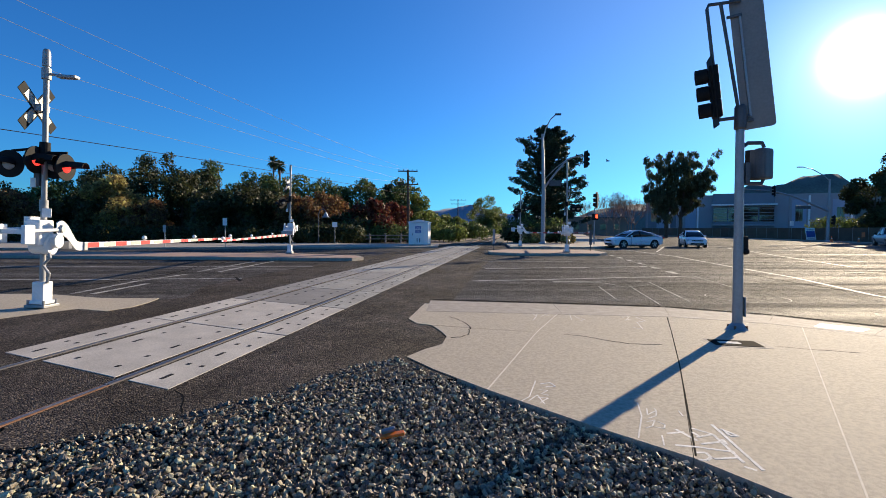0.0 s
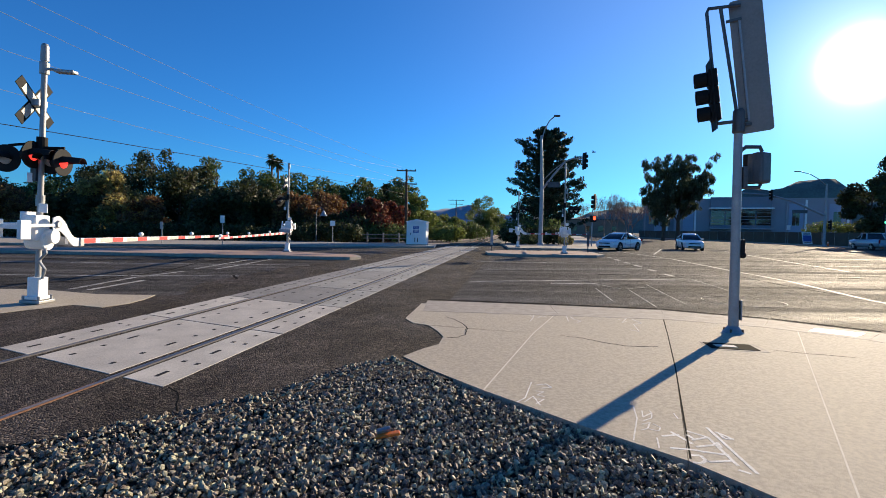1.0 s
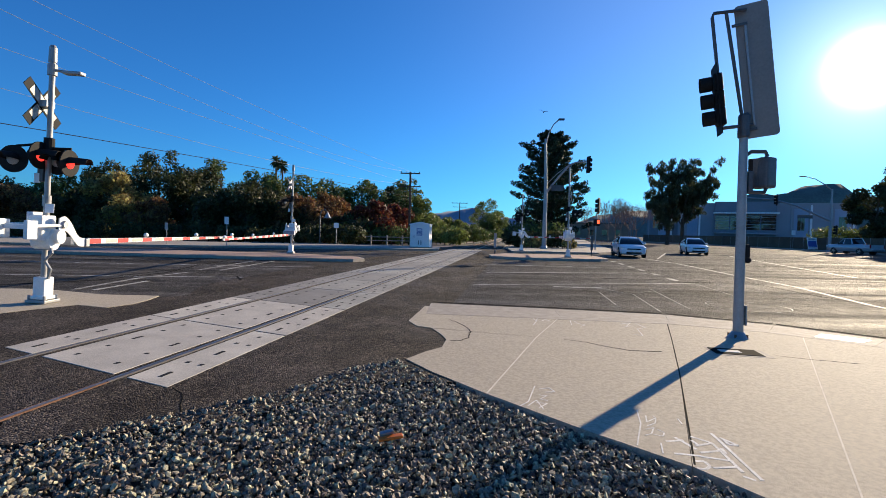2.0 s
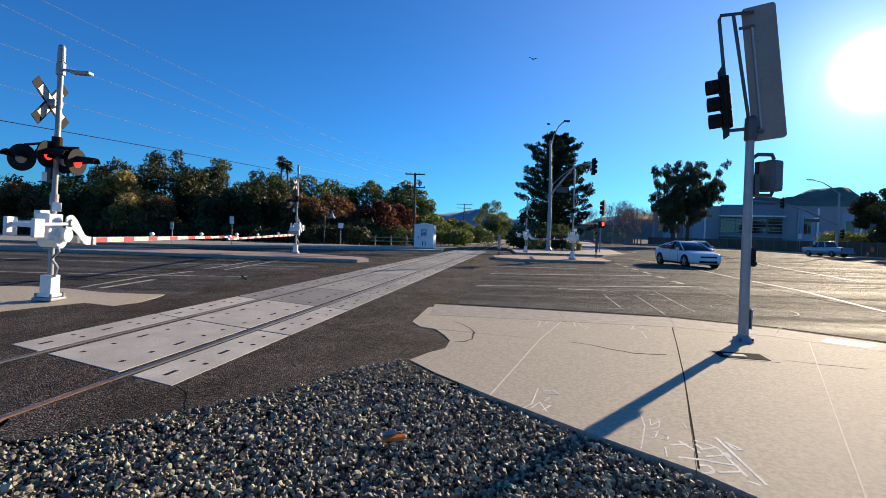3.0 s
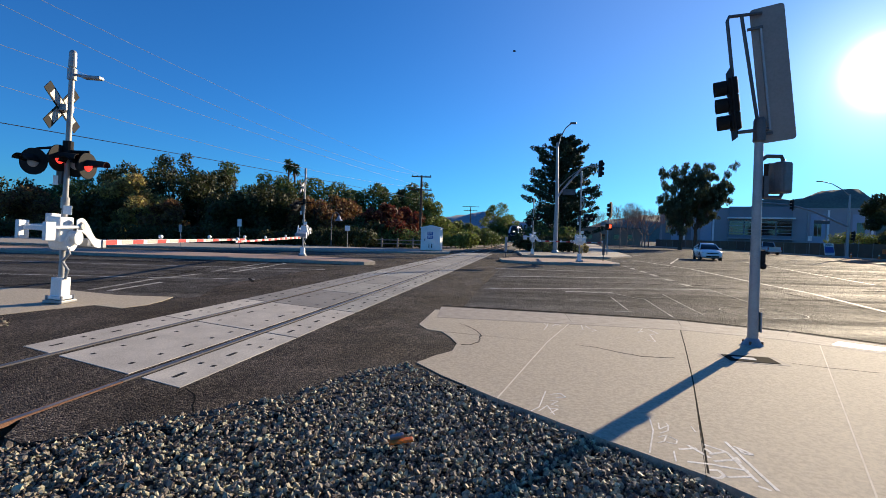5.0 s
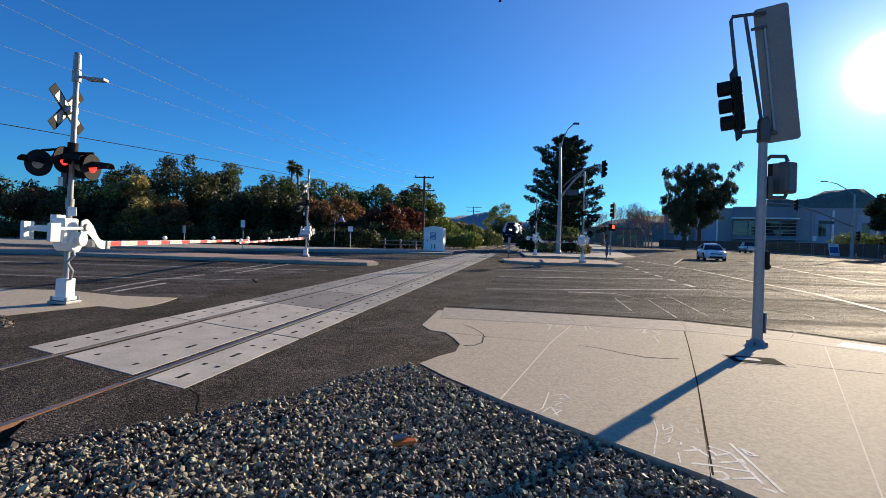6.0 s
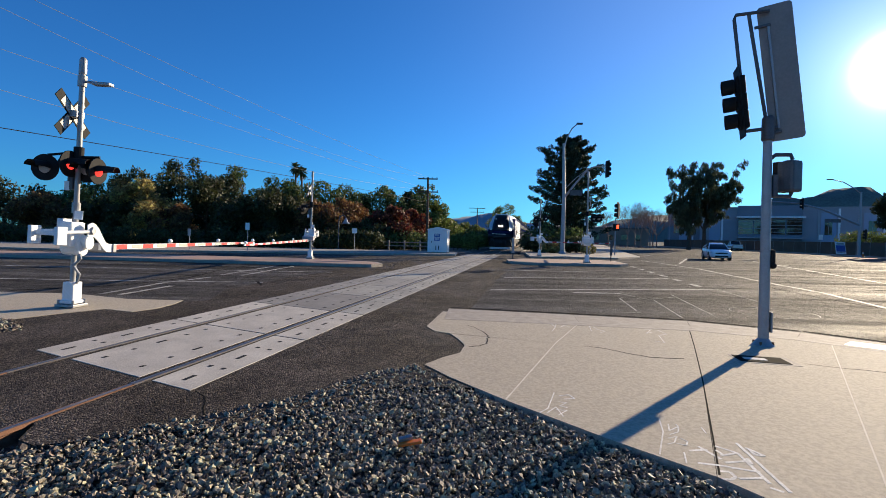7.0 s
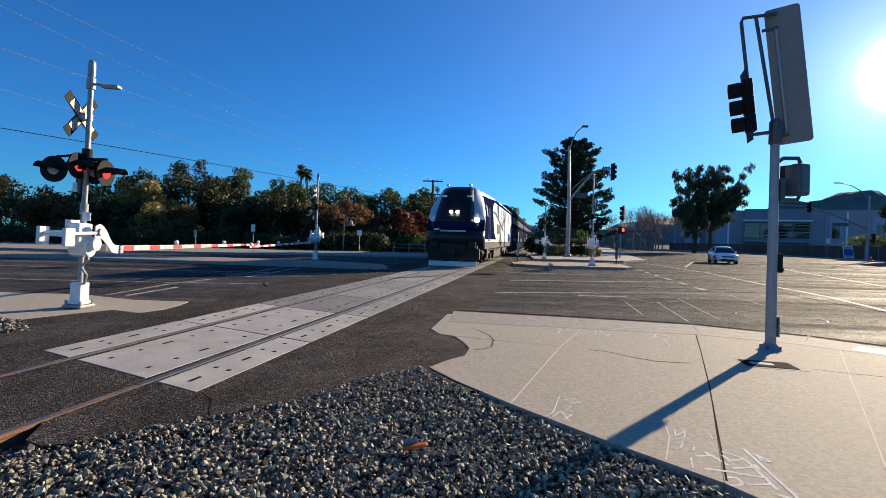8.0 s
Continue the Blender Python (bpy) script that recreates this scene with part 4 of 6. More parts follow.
# pull box in the pavement
pb = thing("pull_box", "concrete utility pull box flush with the pavement", "utility cover", pose(3.88, 6.33, 0.005, 0, 0, -10))
part("frame", box(B(), 0, 0, 0.002, 0.70, 0.46, 0.016, 0.003), KERB_CON, pb)
part("lid", box(B(), -0.03, 0, 0.008, 0.58, 0.34, 0.014, 0.003), TAR, pb)
part("marking_bar", box(B(), -0.1, 0, 0.0165, 0.26, 0.12, 0.004), CHALK, pb)

# ---- equipment shed by the track ----
SHED = mat("white_shed_paint", (0.78, 0.78, 0.77), 0.5, vary=0.08, scale=1.5, fine=20, bump=0.05)
BLUE = mat("blue_sign", (0.03, 0.09, 0.32), 0.4, vary=0.15, bump=0)
sh = thing("equipment_shed", "white metal railway equipment shed with a low gable", "shed", pose(-1.95, 40.2, 0.126, 0, 0, -6))
part("wall", box(B(), 0, 0, 0.95, 1.6, 1.5, 1.82, 0.02), SHED, sh)
part("plinth", box(B(), 0, 0, 0.03, 1.7, 1.6, 0.08, 0.01), KERB_CON, sh)
bm = prism(B(), [(-0.86, 0), (0.86, 0), (0.86, 0.05), (0.0, 0.24), (-0.86, 0.05)], -0.82, 0.82)
bm.transform(Matrix.Translation((0, 0, 1.86)) @ Matrix.Rotation(radians(90), 4, "X"))
part("roof", bm, SHED, sh)
dr = part("door", box(B(), -0.1, -0.765, 0.95, 0.86, 0.04, 1.66, 0.008), SHED, sh)
part("door_handle", box(B(), -0.46, -0.8, 0.9, 0.05, 0.04, 0.16, 0.006), DARK, dr)
for zz in (1.43, 1.12):
    part("notice_plate", box(B(), -0.02, -0.792, zz, 0.46, 0.01, 0.26, 0.002), BLUE, dr, "blue notice plate")
    for q in (0.05, -0.04):
        part("text_bar", box(B(), -0.02, -0.799, zz + q, 0.34, 0.004, 0.035), WHITE, dr)
for xx in (-0.1, 0.12):
    part("vent_slot", box(B(), xx, -0.79, 0.42, 0.07, 0.01, 0.34, 0.002), DARK, dr)


# ---- far street furniture ----
LENS_HAND = mat("lit_red_hand", (0.5, 0.02, 0.01), 0.4, vary=0.1, bump=0, emit=(1.0, 0.10, 0.04), emit_power=1.4)
LENS_GREEN = mat("lit_green_lens", (0.0, 0.4, 0.2), 0.4, vary=0.1, bump=0, emit=(0.05, 1.0, 0.45), emit_power=1.5)

lamp = thing("street_lamp", "tall grey lamp standard with a signal mast arm", "street lamp", pose(9.2, 45.0, 0.12))
part("pole", tube(B(), [(0, 0, 0), (0, 0, 5), (-0.15, 0, 10.1)], [0.22, 0.17, 0.11], 16), GALV, lamp)
part("base_flange", tube(B(), [(0, 0, 0), (0, 0, 0.12), (0, 0, 0.3)], [0.34, 0.32, 0.22], 16), GALV, lamp)
bm = tube(B(), [(-0.15, 0, 9.4), (0.1, -0.1, 10.6), (0.5, -0.2, 11.4), (0.95, -0.3, 11.8)], 0.05, 10)
la = part("lamp_arm", bm, GALV, lamp)
part("luminaire", box(B(), 1.15, -0.35, 11.82, 0.55, 0.28, 0.16, 0.05), DARK, la)
bm = tube(B(), [(0.0, 0, 5.1), (1.0, -0.2, 6.5), (2.0, -0.4, 7.7), (2.6, -0.5, 7.95), (3.5, -0.6, 8.0)], [0.1, 0.09, 0.08, 0.06, 0.05], 10)
ma = part("mast_arm", bm, GALV, lamp)
tube_b = tube(B(), [(0.0, 0, 5.9), (1.0, -0.2, 6.95), (2.0, -0.4, 7.75)], 0.03, 8)
part("brace", tube_b, GALV, lamp)
traffic_head(lamp, pose(3.72, -0.6, 7.75, 0, 0, -75), sec=0.42, name="signal_head")
part("street_sign", box(B(), 1.0, -0.3, 5.6, 1.1, 0.05, 0.5, 0.01), DARK, lamp, "dark street name board")

ss = thing("pedestrian_signal_post", "slim post with a signal head and a red hand", "traffic signal", pose(14.0, 45.2, 0.12))
part("post", tube(B(), [(0, 0, 0), (0, 0, 3.4)], 0.06, 12), GALV, ss)
traffic_head(ss, pose(0.15, 0, 4.1, 0, 0, 55), sec=0.42)
hp = part("pedestrian_head", box(B(), 0.05, -0.05, 2.55, 0.55, 0.3, 0.6, 0.04), BLACK, ss)
part("hand_lens", box(B(), 0.15, -0.21, 2.6, 0.22, 0.02, 0.34, 0.006), LENS_HAND, hp, "lit red hand lens")

for i, (x, y) in enumerate([(3.27, 31.4), (9.45, 31.2)]):
    d = thing("delineator_post", "thin flat delineator post on the median", "post", pose(x, y, 0.146))
    part("panel", box(B(), 0, 0, 0.85, 0.16, 0.03, 0.95, 0.01), DARK if i else GALV, d)
    part("stake", box(B(), 0, 0.02, 0.35, 0.06, 0.03, 0.72, 0.005), DARK, d)

# signal mast across the side street
ms = thing("signal_mast", "grey signal mast with a long curved arm and lamp", "traffic signal", pose(48.4, 61.3, 0.12))
part("pole", tube(B(), [(0, 0, 0), (0, 0, 4.5), (0, 0, 7.9)], [0.2, 0.16, 0.1], 14), GALV, ms)
part("base_flange", tube(B(), [(0, 0, 0), (0, 0, 0.1), (0, 0, 0.25)], [0.34, 0.3, 0.2], 14), GALV, ms)
part("lamp_arm", tube(B(), [(0, 0, 7.7), (-0.9, 0, 8.4), (-2.2, 0, 9.1), (-3.4, 0, 9.35)], [0.07, 0.06, 0.05, 0.045], 8), GALV, ms)
part("luminaire", box(B(), -3.75, 0, 9.37, 0.75, 0.26, 0.12, 0.04), ALU, ms)
part("mast_arm", tube(B(), [(0, 0, 3.9), (-1.6, 0, 4.55), (-4.4, 0, 5.7), (-7.2, 0, 6.4), (-11.2, 0, 6.6)], [0.15, 0.14, 0.12, 0.1, 0.07], 10), GALV, ms)
traffic_head(ms, pose(-7.1, -0.28, 6.35, 0, 0, 45), sec=0.4)
traffic_head(ms, pose(-11.3, -0.28, 6.45, 0, 0, 45), sec=0.4)
part("street_sign", box(B(), -3.3, -0.1, 4.35, 1.9, 0.05, 0.42, 0.01), DARK, ms)
traffic_head(ms, pose(0.55, -0.2, 2.75, 0, 0, 40), sec=0.36)
gs = thing("signal_post", "signal post with a green light by the street", "traffic signal", pose(50.6, 55.2, 0.12))
part("post", tube(B(), [(0, 0, 0), (0, 0, 3.0)], 0.06, 10), GALV, gs)
traffic_head(gs, pose(0, 0, 3.4, 0, 0, 140), sec=0.38, lit=(-1, LENS_GREEN))


def sign_post(x, y, h, w, sh_, label, z=0.12, board=WHITE):
    p = thing("sign_post", label, "sign", pose(x, y, z))
    part("post", tube(B(), [(0, 0, 0), (0, 0, h)], 0.028, 8), GALV, p)
    part("board", box(B(), 0, -0.04, h - sh_ / 2, w, 0.01, sh_, 0.003), board, p)
    return p


sign_post(-14.9, 33.2, 2.0, 0.3, 0.5, "small white sign on a thin post")
sign_post(-9.6, 43.0, 1.9, 0.45, 0.45, "small pale sign under the trees")
sign_post(-19.2, 33.5, 1.5, 0.22, 0.5, "small grey sign on a thin post", board=GALV)
sign_post(48.3, 79.0, 2.4, 0.6, 0.75, "white street sign facing the road", z=0.0)
sign_post(53.6, 75.0, 2.9, 0.6, 0.75, "white sign beside the fence")

# bell-shaped path lamp
bl = thing("path_lamp", "dark post lamp with a hanging bell shade", "street lamp", pose(-11.1, 43.2, 0.126))
part("post", tube(B(), [(0, 0, 0), (0, 0, 2.5), (0.1, 0, 2.9), (0.4, 0, 3.05), (0.62, 0, 2.9), (0.65, 0, 2.75)], 0.05, 10), DARK, bl)
bm = tube(B(), [(0.65, 0, 2.8), (0.65, 0, 2.6), (0.65, 0, 2.45), (0.65, 0, 2.3)], [0.05, 0.16, 0.22, 0.36], 16)
part("shade", bm, GALV, bl)

# rail fence beyond the far pavement
FENCEW = mat("weathered_fence_wood", (0.28, 0.25, 0.22), 0.9, vary=0.25, scale=3, fine=40)
rf = thing("rail_fence", "weathered wooden post and rail fence", "fence", pose(0, 0, -0.1))
for k in range(6):
    x, y = -10.2 + k * 1.5, 46.5 + k * 0.45
    part("post", box(B(), x, y, 0.55, 0.14, 0.14, 1.1, 0.01), FENCEW, rf)
    if k < 5:
        for zz in (0.55, 0.9):
            part("rail", tube(B(), [(x, y - 0.06, zz), (x + 1.5, y + 0.39, zz)], 0.045, 6), FENCEW, rf)

# utility poles
for x, y, h, arms, tint_l in ((-4.4, 60, 8.8, ((8.6, 2.4), (7.0, 2.6)), "near the trees"), (4.4, 150, 10.6, ((10.4, 5.0), (9.2, 4.2)), "far down the line")):
    u = thing("utility_pole", "brown wooden utility pole " + tint_l, "utility pole", pose(x, y, -0.1))
    part("pole", tube(B(), [(0, 0, 0), (0.03, 0, h * 0.5), (0, 0, h)], [0.19, 0.16, 0.12], 12), POLEWOOD, u)
    for za, w in arms:
        ar = part("crossarm", box(B(), 0, -0.12, za, w, 0.1, 0.14, 0.01), POLEWOOD, u)
        for q in (-0.46, -0.22, 0.22, 0.46):
            part("insulator", tube(B(), [(w * q, -0.12, za + 0.06), (w * q, -0.12, za + 0.22)], [0.04, 0.05], 8), GLASS, ar)


# ---- overhead wires ----
def wire(name, pts, r, material, label):
    """A sagging wire above the line that runs beside the track, through three heights."""
    ys, zs = [p[0] for p in pts], [p[1] for p in pts]
    c = np.polyfit(ys, zs, 2)
    line = []
    for k in range(41):
        y = -6 + 66 * k / 40
        line.append((-21 + 0.2767 * y, y, float(np.polyval(c, y))))
    ob = part(name, tube(B(), line, r, 5), material)
    return tagged(ob, label, "wire")


WIRE = mat("pale_wire", (0.35, 0.36, 0.38), 0.5, 0.5, vary=0.1, bump=0)
for pts in ([(18.1, 9.9), (29.5, 9.3), (60, 8.75)], [(17.7, 9.05), (30.5, 8.05), (60, 8.7)], [(17.7, 7.7), (29.0, 7.45), (60, 7.3)], [(17.7, 6.25), (28.2, 6.0), (60, 7.2)]):
    wire("overhead_wire", pts, 0.009, WIRE, "thin pale overhead power wire")
wire("overhead_cable", [(17.7, 5.0), (25.3, 5.2), (60, 5.6)], 0.016, BLACK, "black sagging communication cable")

# ---- palms ----
PALM = leafmat("palm_fronds", (0.04, 0.06, 0.025), (0.08, 0.10, 0.04), 0.2)
for x, y, h, sd in ((-34.9, 100, 16.0, 1), (-33.6, 100, 15.2, 2)):
    rng = random.Random(sd)
    p = thing("palm", "tall thin fan palm with a ragged head", "palm", pose(x, y, -0.1))
    part("trunk", tube(B(), [(0, 0, 0), (0.1, 0, h * 0.5), (0, 0, h - 0.8)], [0.3, 0.22, 0.18], 8), BARK, p)
    bm = B()
    for k in range(70):
        a, e = rng.random() * math.tau, rng.uniform(-1.3, 1.3)
        L = rng.uniform(1.1, 1.9)
        d = Vector((math.cos(a) * math.cos(e), math.sin(a) * math.cos(e), math.sin(e)))
        s = d.cross(Vector((0, 0, 1))).normalized() * 0.22
        o = Vector((0, 0, h - 0.9))
        tip = o + d * L + Vector((0, 0, -0.25 * L))
        vs = [bm.verts.new(q) for q in (o, o + d * L * 0.6 + s, tip, o + d * L * 0.6 - s)]
        bm.faces.new(vs)
    part("crown", bm, PALM, p)

# ---- hedges and shrubs ----
def hedge(name, x0, y0, x1, y1, h, w, material, label, seed, n=3000, z=0.0):
    rng = np.random.default_rng(seed)
    base = thing(name, label, "shrub", pose(x0, y0, z))
    d = Vector((x1 - x0, y1 - y0, 0))
    k = max(2, int(d.length / (w * 0.6)))
    blobs = [(d.x * i / k + rng.normal() * 0.15, d.y * i / k + rng.normal() * 0.15, h * (0.5 + 0.15 * rng.random()), h * (0.5 + 0.15 * rng.random())) for i in range(k + 1)]
    c = new("foliage", crown_mesh("foliage", material, blobs, n, 0.16, rng))
    c.parent = base
    bm = B()
    for i in range(k + 1):
        tube(bm, [(d.x * i / k, d.y * i / k, -0.1), (d.x * i / k, d.y * i / k, h * 0.6)], [0.05, 0.02], 5)
    part("stem_cluster", bm, BARK, base, kind="stuff")


hedge("shrub", 57.5, 74.5, 63.0, 73.0, 3.4, 2.2, LEAF_LIGHT, "bright green shrub showing over the fence", 15, 5000, -0.1)
hedge("hedge", 6.4, 48.2, 12.6, 50.5, 1.5, 1.4, LEAF_DARK, "dark clipped hedge under the conifer", 11, 4000, 0.1)
hedge("shrub", 8.0, 47.4, 9.0, 47.6, 1.0, 1.0, LEAF_YELLOW, "dry yellow shrub by the kerb", 12, 700, 0.1)
hedge("shrub", 11.4, 47.0, 12.4, 47.4, 0.9, 1.0, LEAF_YELLOW, "dry grassy shrub by the kerb", 13, 700, 0.1)
hedge("shrub", 7.5, 51.5, 12.0, 53, 2.6, 1.6, LEAF_MID, "low spreading green shrub", 14, 2500, 0.0)
for i, (x0, x1, y, h, m_) in enumerate([(-48, -38, 47, 1.6, LEAF_DARK), (-37, -27, 48, 1.5, LEAF_DARK), (-26, -20, 49, 1.6, LEAF_DARK), (-19, -13.5, 48, 1.5, LEAF_DARK), (-12.6, -8.4, 45.6, 1.8, LEAF_DARK), (-12, -4, 54, 2.0, LEAF_MID), (-3, 2, 58, 1.8, LEAF_LIGHT), (0, 5, 66, 2.4, LEAF_MID), (-60, -49, 46, 1.6, LEAF_DARK)]):
    hedge("shrub", x0, y, x1, y + 1.0, h, 1.5, m_, "low shrubs under the park trees", 20 + i, 2600, -0.1)

# bare winter trees
TWIG = mat("bare_twigs", (0.30, 0.19, 0.14), 0.9, vary=0.3)
for i, (x, y, h) in enumerate([(37.5, 112, 9.5), (40.2, 115, 10.4), (43.2, 112, 9.4), (35.0, 118, 8.6), (39.0, 108, 8.4), (41.8, 110, 8.8), (45.6, 116, 8.6)]):
    rng = random.Random(80 + i)
    bt_ = thing("bare_tree", "leafless reddish-brown street tree", "tree", pose(x, y, 0))
    bm = tube(B(), [(0, 0, 0), (0, 0, h * 0.35)], [0.16, 0.1], 7)
    part("trunk", bm, TWIG, bt_)
    bm = B()

    def grow(p, d, L, r, depth):
        q = p + d * L
        tube(bm, [p, q], [r, r * 0.65], 4, cap=False)
        if depth:
            for _ in range(3):
                nd = (d + Vector((rng.uniform(-.7, .7), rng.uniform(-.7, .7), rng.uniform(-.1, .5)))).normalized()
                grow(q, nd, L * rng.uniform(0.6, 0.8), r * 0.6, depth - 1)

    for _ in range(4):
        grow(Vector((0, 0, h * 0.3)), Vector((rng.uniform(-.8, .8), rng.uniform(-.8, .8), 1)).normalized(), h * 0.23, 0.09, 5)
    part("twig_crown", bm, TWIG, bt_, kind="stuff")

# ---- building behind the fence ----
WALLP = mat("grey_tilt_up_panels", (0.30, 0.31, 0.33), 0.8, vary=0.08, scale=0.4, fine=8, bump=0.05)
WALLD = mat("darker_wall_panel", (0.20, 0.215, 0.24), 0.8, vary=0.1, scale=0.4, fine=8, bump=0.05)
bd = thing("office_building", "two-storey grey concrete office building with ribbon windows", "building", pose(66, 138, -0.1, 0, 0, -24.5) @ Matrix.Diagonal((1.18, 1.0, 1.28, 1)))
part("wall", box(B(), 17, 8, 4.3, 34, 16, 8.6, 0.0), WALLP, bd)
part("wall", box(B(), -3.5, 10, 3.9, 7, 14, 7.8, 0.0), WALLD, bd)
part("roof", box(B(), 17, 8, 8.68, 34.3, 16.3, 0.2, 0.02), GALV, bd)
part("roof", box(B(), -3.5, 10, 7.88, 7.3, 14.3, 0.18, 0.02), DARK, bd)
bay = part("entrance_bay", box(B(), 13.5, -0.8, 4.5, 12, 1.6, 9.0, 0.02), WALLD, bd)
part("canopy", box(B(), 13.5, -1.9, 6.6, 12.6, 2.4, 0.3, 0.02), WHITE, bd)
part("canopy", box(B(), 13.5, -1.9, 2.4, 12.6, 2.0, 0.25, 0.02), GALV, bd)
for k in range(4):
    w = part("window", box(B(), 9.0 + k * 3.0, -1.63, 4.6, 2.75, 0.08, 2.9, 0.0), GLASS, bd, "dark ribbon window")
    for zz in (3.6, 4.3, 5.0, 5.7):
        part("louvre", box(B(), 9.0 + k * 3.0, -1.75, zz, 2.8, 0.12, 0.09), GALV, w)
for k, xx in enumerate((-6.6, -1.5, 1.5, 4.5, 22.5, 26.0, 29.5, 33.4)):
    part("pilaster", box(B(), xx, -0.12 if xx > 0 else 2.9, 4.2, 0.35, 0.3, 8.4 if xx > 0 else 7.6, 0.01), WHITE if k % 2 else GALV, bd)
for xx in (-5.0, 24.2, 31.5):
    w = part("window", box(B(), xx, -0.03 if xx > 0 else 2.97, 4.6, 1.3, 0.12, 2.8, 0.0), GLASS, bd)
    part("window_frame", box(B(), xx, -0.1 if xx > 0 else 2.9, 4.6, 0.07, 0.06, 2.8), GALV, w)
PALE_BLUE = mat("pale_blue_wall_panel", (0.30, 0.37, 0.46), 0.8, vary=0.08, scale=0.4, fine=8, bump=0.05)
for xa, w_ in ((-3.2, 2.4), (3.0, 2.2), (24.2, 2.6), (31.5, 2.8)):
    part("wall_panel", box(B(), xa, -0.01 if xa > 0 else 2.99, 3.9, w_, 0.05, 7.4), PALE_BLUE, bd, "pale blue wall panel")
BROWNB = mat("brown_low_building", (0.26, 0.18, 0.13), 0.85, vary=0.2, scale=0.3, fine=6)
b2 = thing("low_building", "low brown building among the bare trees", "building", pose(45, 150, -0.1, 0, 0, -10))
part("wall", box(B(), 0, 4, 2.6, 22, 8, 5.2), BROWNB, b2)
part("roof", box(B(), 0, 4, 5.3, 22.8, 8.8, 0.25, 0.02), DARK, b2)
for k in range(5):
    part("window", box(B(), -8 + 4 * k, -0.03, 2.4, 1.6, 0.1, 1.6), GLASS, b2)

# screened fence along the side street
SCREEN = mat("dark_fence_screen", (0.13, 0.078, 0.050), 0.85, vary=0.3, scale=0.6, fine=12, bump=0.3, random_part=0.15)
ff = thing("screened_fence", "long construction fence covered with dark screen cloth", "fence", pose(0, 0, 0.1))
run = FENCE_RUN
for (xa, ya), (xb, yb) in zip(run, run[1:]):
    L = math.hypot(xb - xa, yb - ya)
    n = max(1, round(L / 3.0))
    for k in range(n):
        p0 = Vector((xa + (xb - xa) * k / n, ya + (yb - ya) * k / n, 0))
        p1 = Vector((xa + (xb - xa) * (k + 1) / n, ya + (yb - ya) * (k + 1) / n, 0))
        part("post", tube(B(), [p0, p0 + Vector((0, 0, 1.95))], 0.035, 6), GALV, ff)
        az = math.degrees(math.atan2(yb - ya, xb - xa))
        mid = (p0 + p1) / 2
        part("screen", box(B(), 0, 0, 0.95, L / n - 0.06, 0.025, 1.85, 0, Matrix.Translation(mid) @ pose(0, 0, 0, 0, 0, az)), SCREEN, ff)
for x, y, az in ((54.9, 71.5, 5), (54.6, 58.6, 5)):
    bn = thing("banner_board", "white and blue leaning banner board by the fence", "sign", pose(x - 2.0, y - 1.6, 0.12, -12, 0, az))
    part("board", box(B(), 0, 0, 1.0, 1.5, 0.04, 1.7, 0.01), WHITE, bn)
    part("blue_field", box(B(), 0, -0.024, 0.95, 1.3, 0.008, 0.9), BLUE, bn)
    for zz in (1.55, 1.68, 0.35):
        part("text_bar", box(B(), 0, -0.024, zz, 1.1, 0.008, 0.07), DARK, bn)
ORANGE = mat("orange_plastic", (0.75, 0.16, 0.02), 0.5, vary=0.15, bump=0.02)
for x, y in ((50.6, 63.4), (51.4, 60.2), (51.0, 56.0)):
    c = thing("traffic_cone", "orange traffic cone on the pavement", "traffic cone", pose(x, y, 0.126), "traffic cones")
    part("foot", box(B(), 0, 0, 0.02, 0.36, 0.36, 0.04, 0.01), ORANGE, c)
    part("cone", tube(B(), [(0, 0, 0.03), (0, 0, 0.7)], [0.14, 0.03], 12), ORANGE, c)
    part("white_band", tube(B(), [(0, 0, 0.38), (0, 0, 0.52)], [0.09, 0.068], 12, cap=False), WHITE, c)
os_ = thing("orange_sign", "orange construction sign on the fence", "sign", pose(53.9, 62.6, 0.75, 0, 0, 75))
part("board", box(B(), 0, -0.1, 0.3, 0.75, 0.03, 0.6, 0.01), ORANGE, os_)

# ---- painted lines, cracks, survey paint ----
def strip(name, pts, w, z, material, label, category="road marking"):
    """A painted band, 2 mm thick, along points."""
    bm = B()
    for k, ((xa, ya), (xb, yb)) in enumerate(zip(pts, pts[1:])):
        z += 0.00012
        d = Vector((xb - xa, yb - ya))
        n = Vector((-d.y, d.x)).normalized() * w / 2
        prism(bm, [(xa - n.x, ya - n.y), (xb - n.x, yb - n.y), (xb + n.x, yb + n.y), (xa + n.x, ya + n.y)], z - 0.002, z + 0.0007)
    return tagged(part(name, bm, material), label, category, kind="structure")


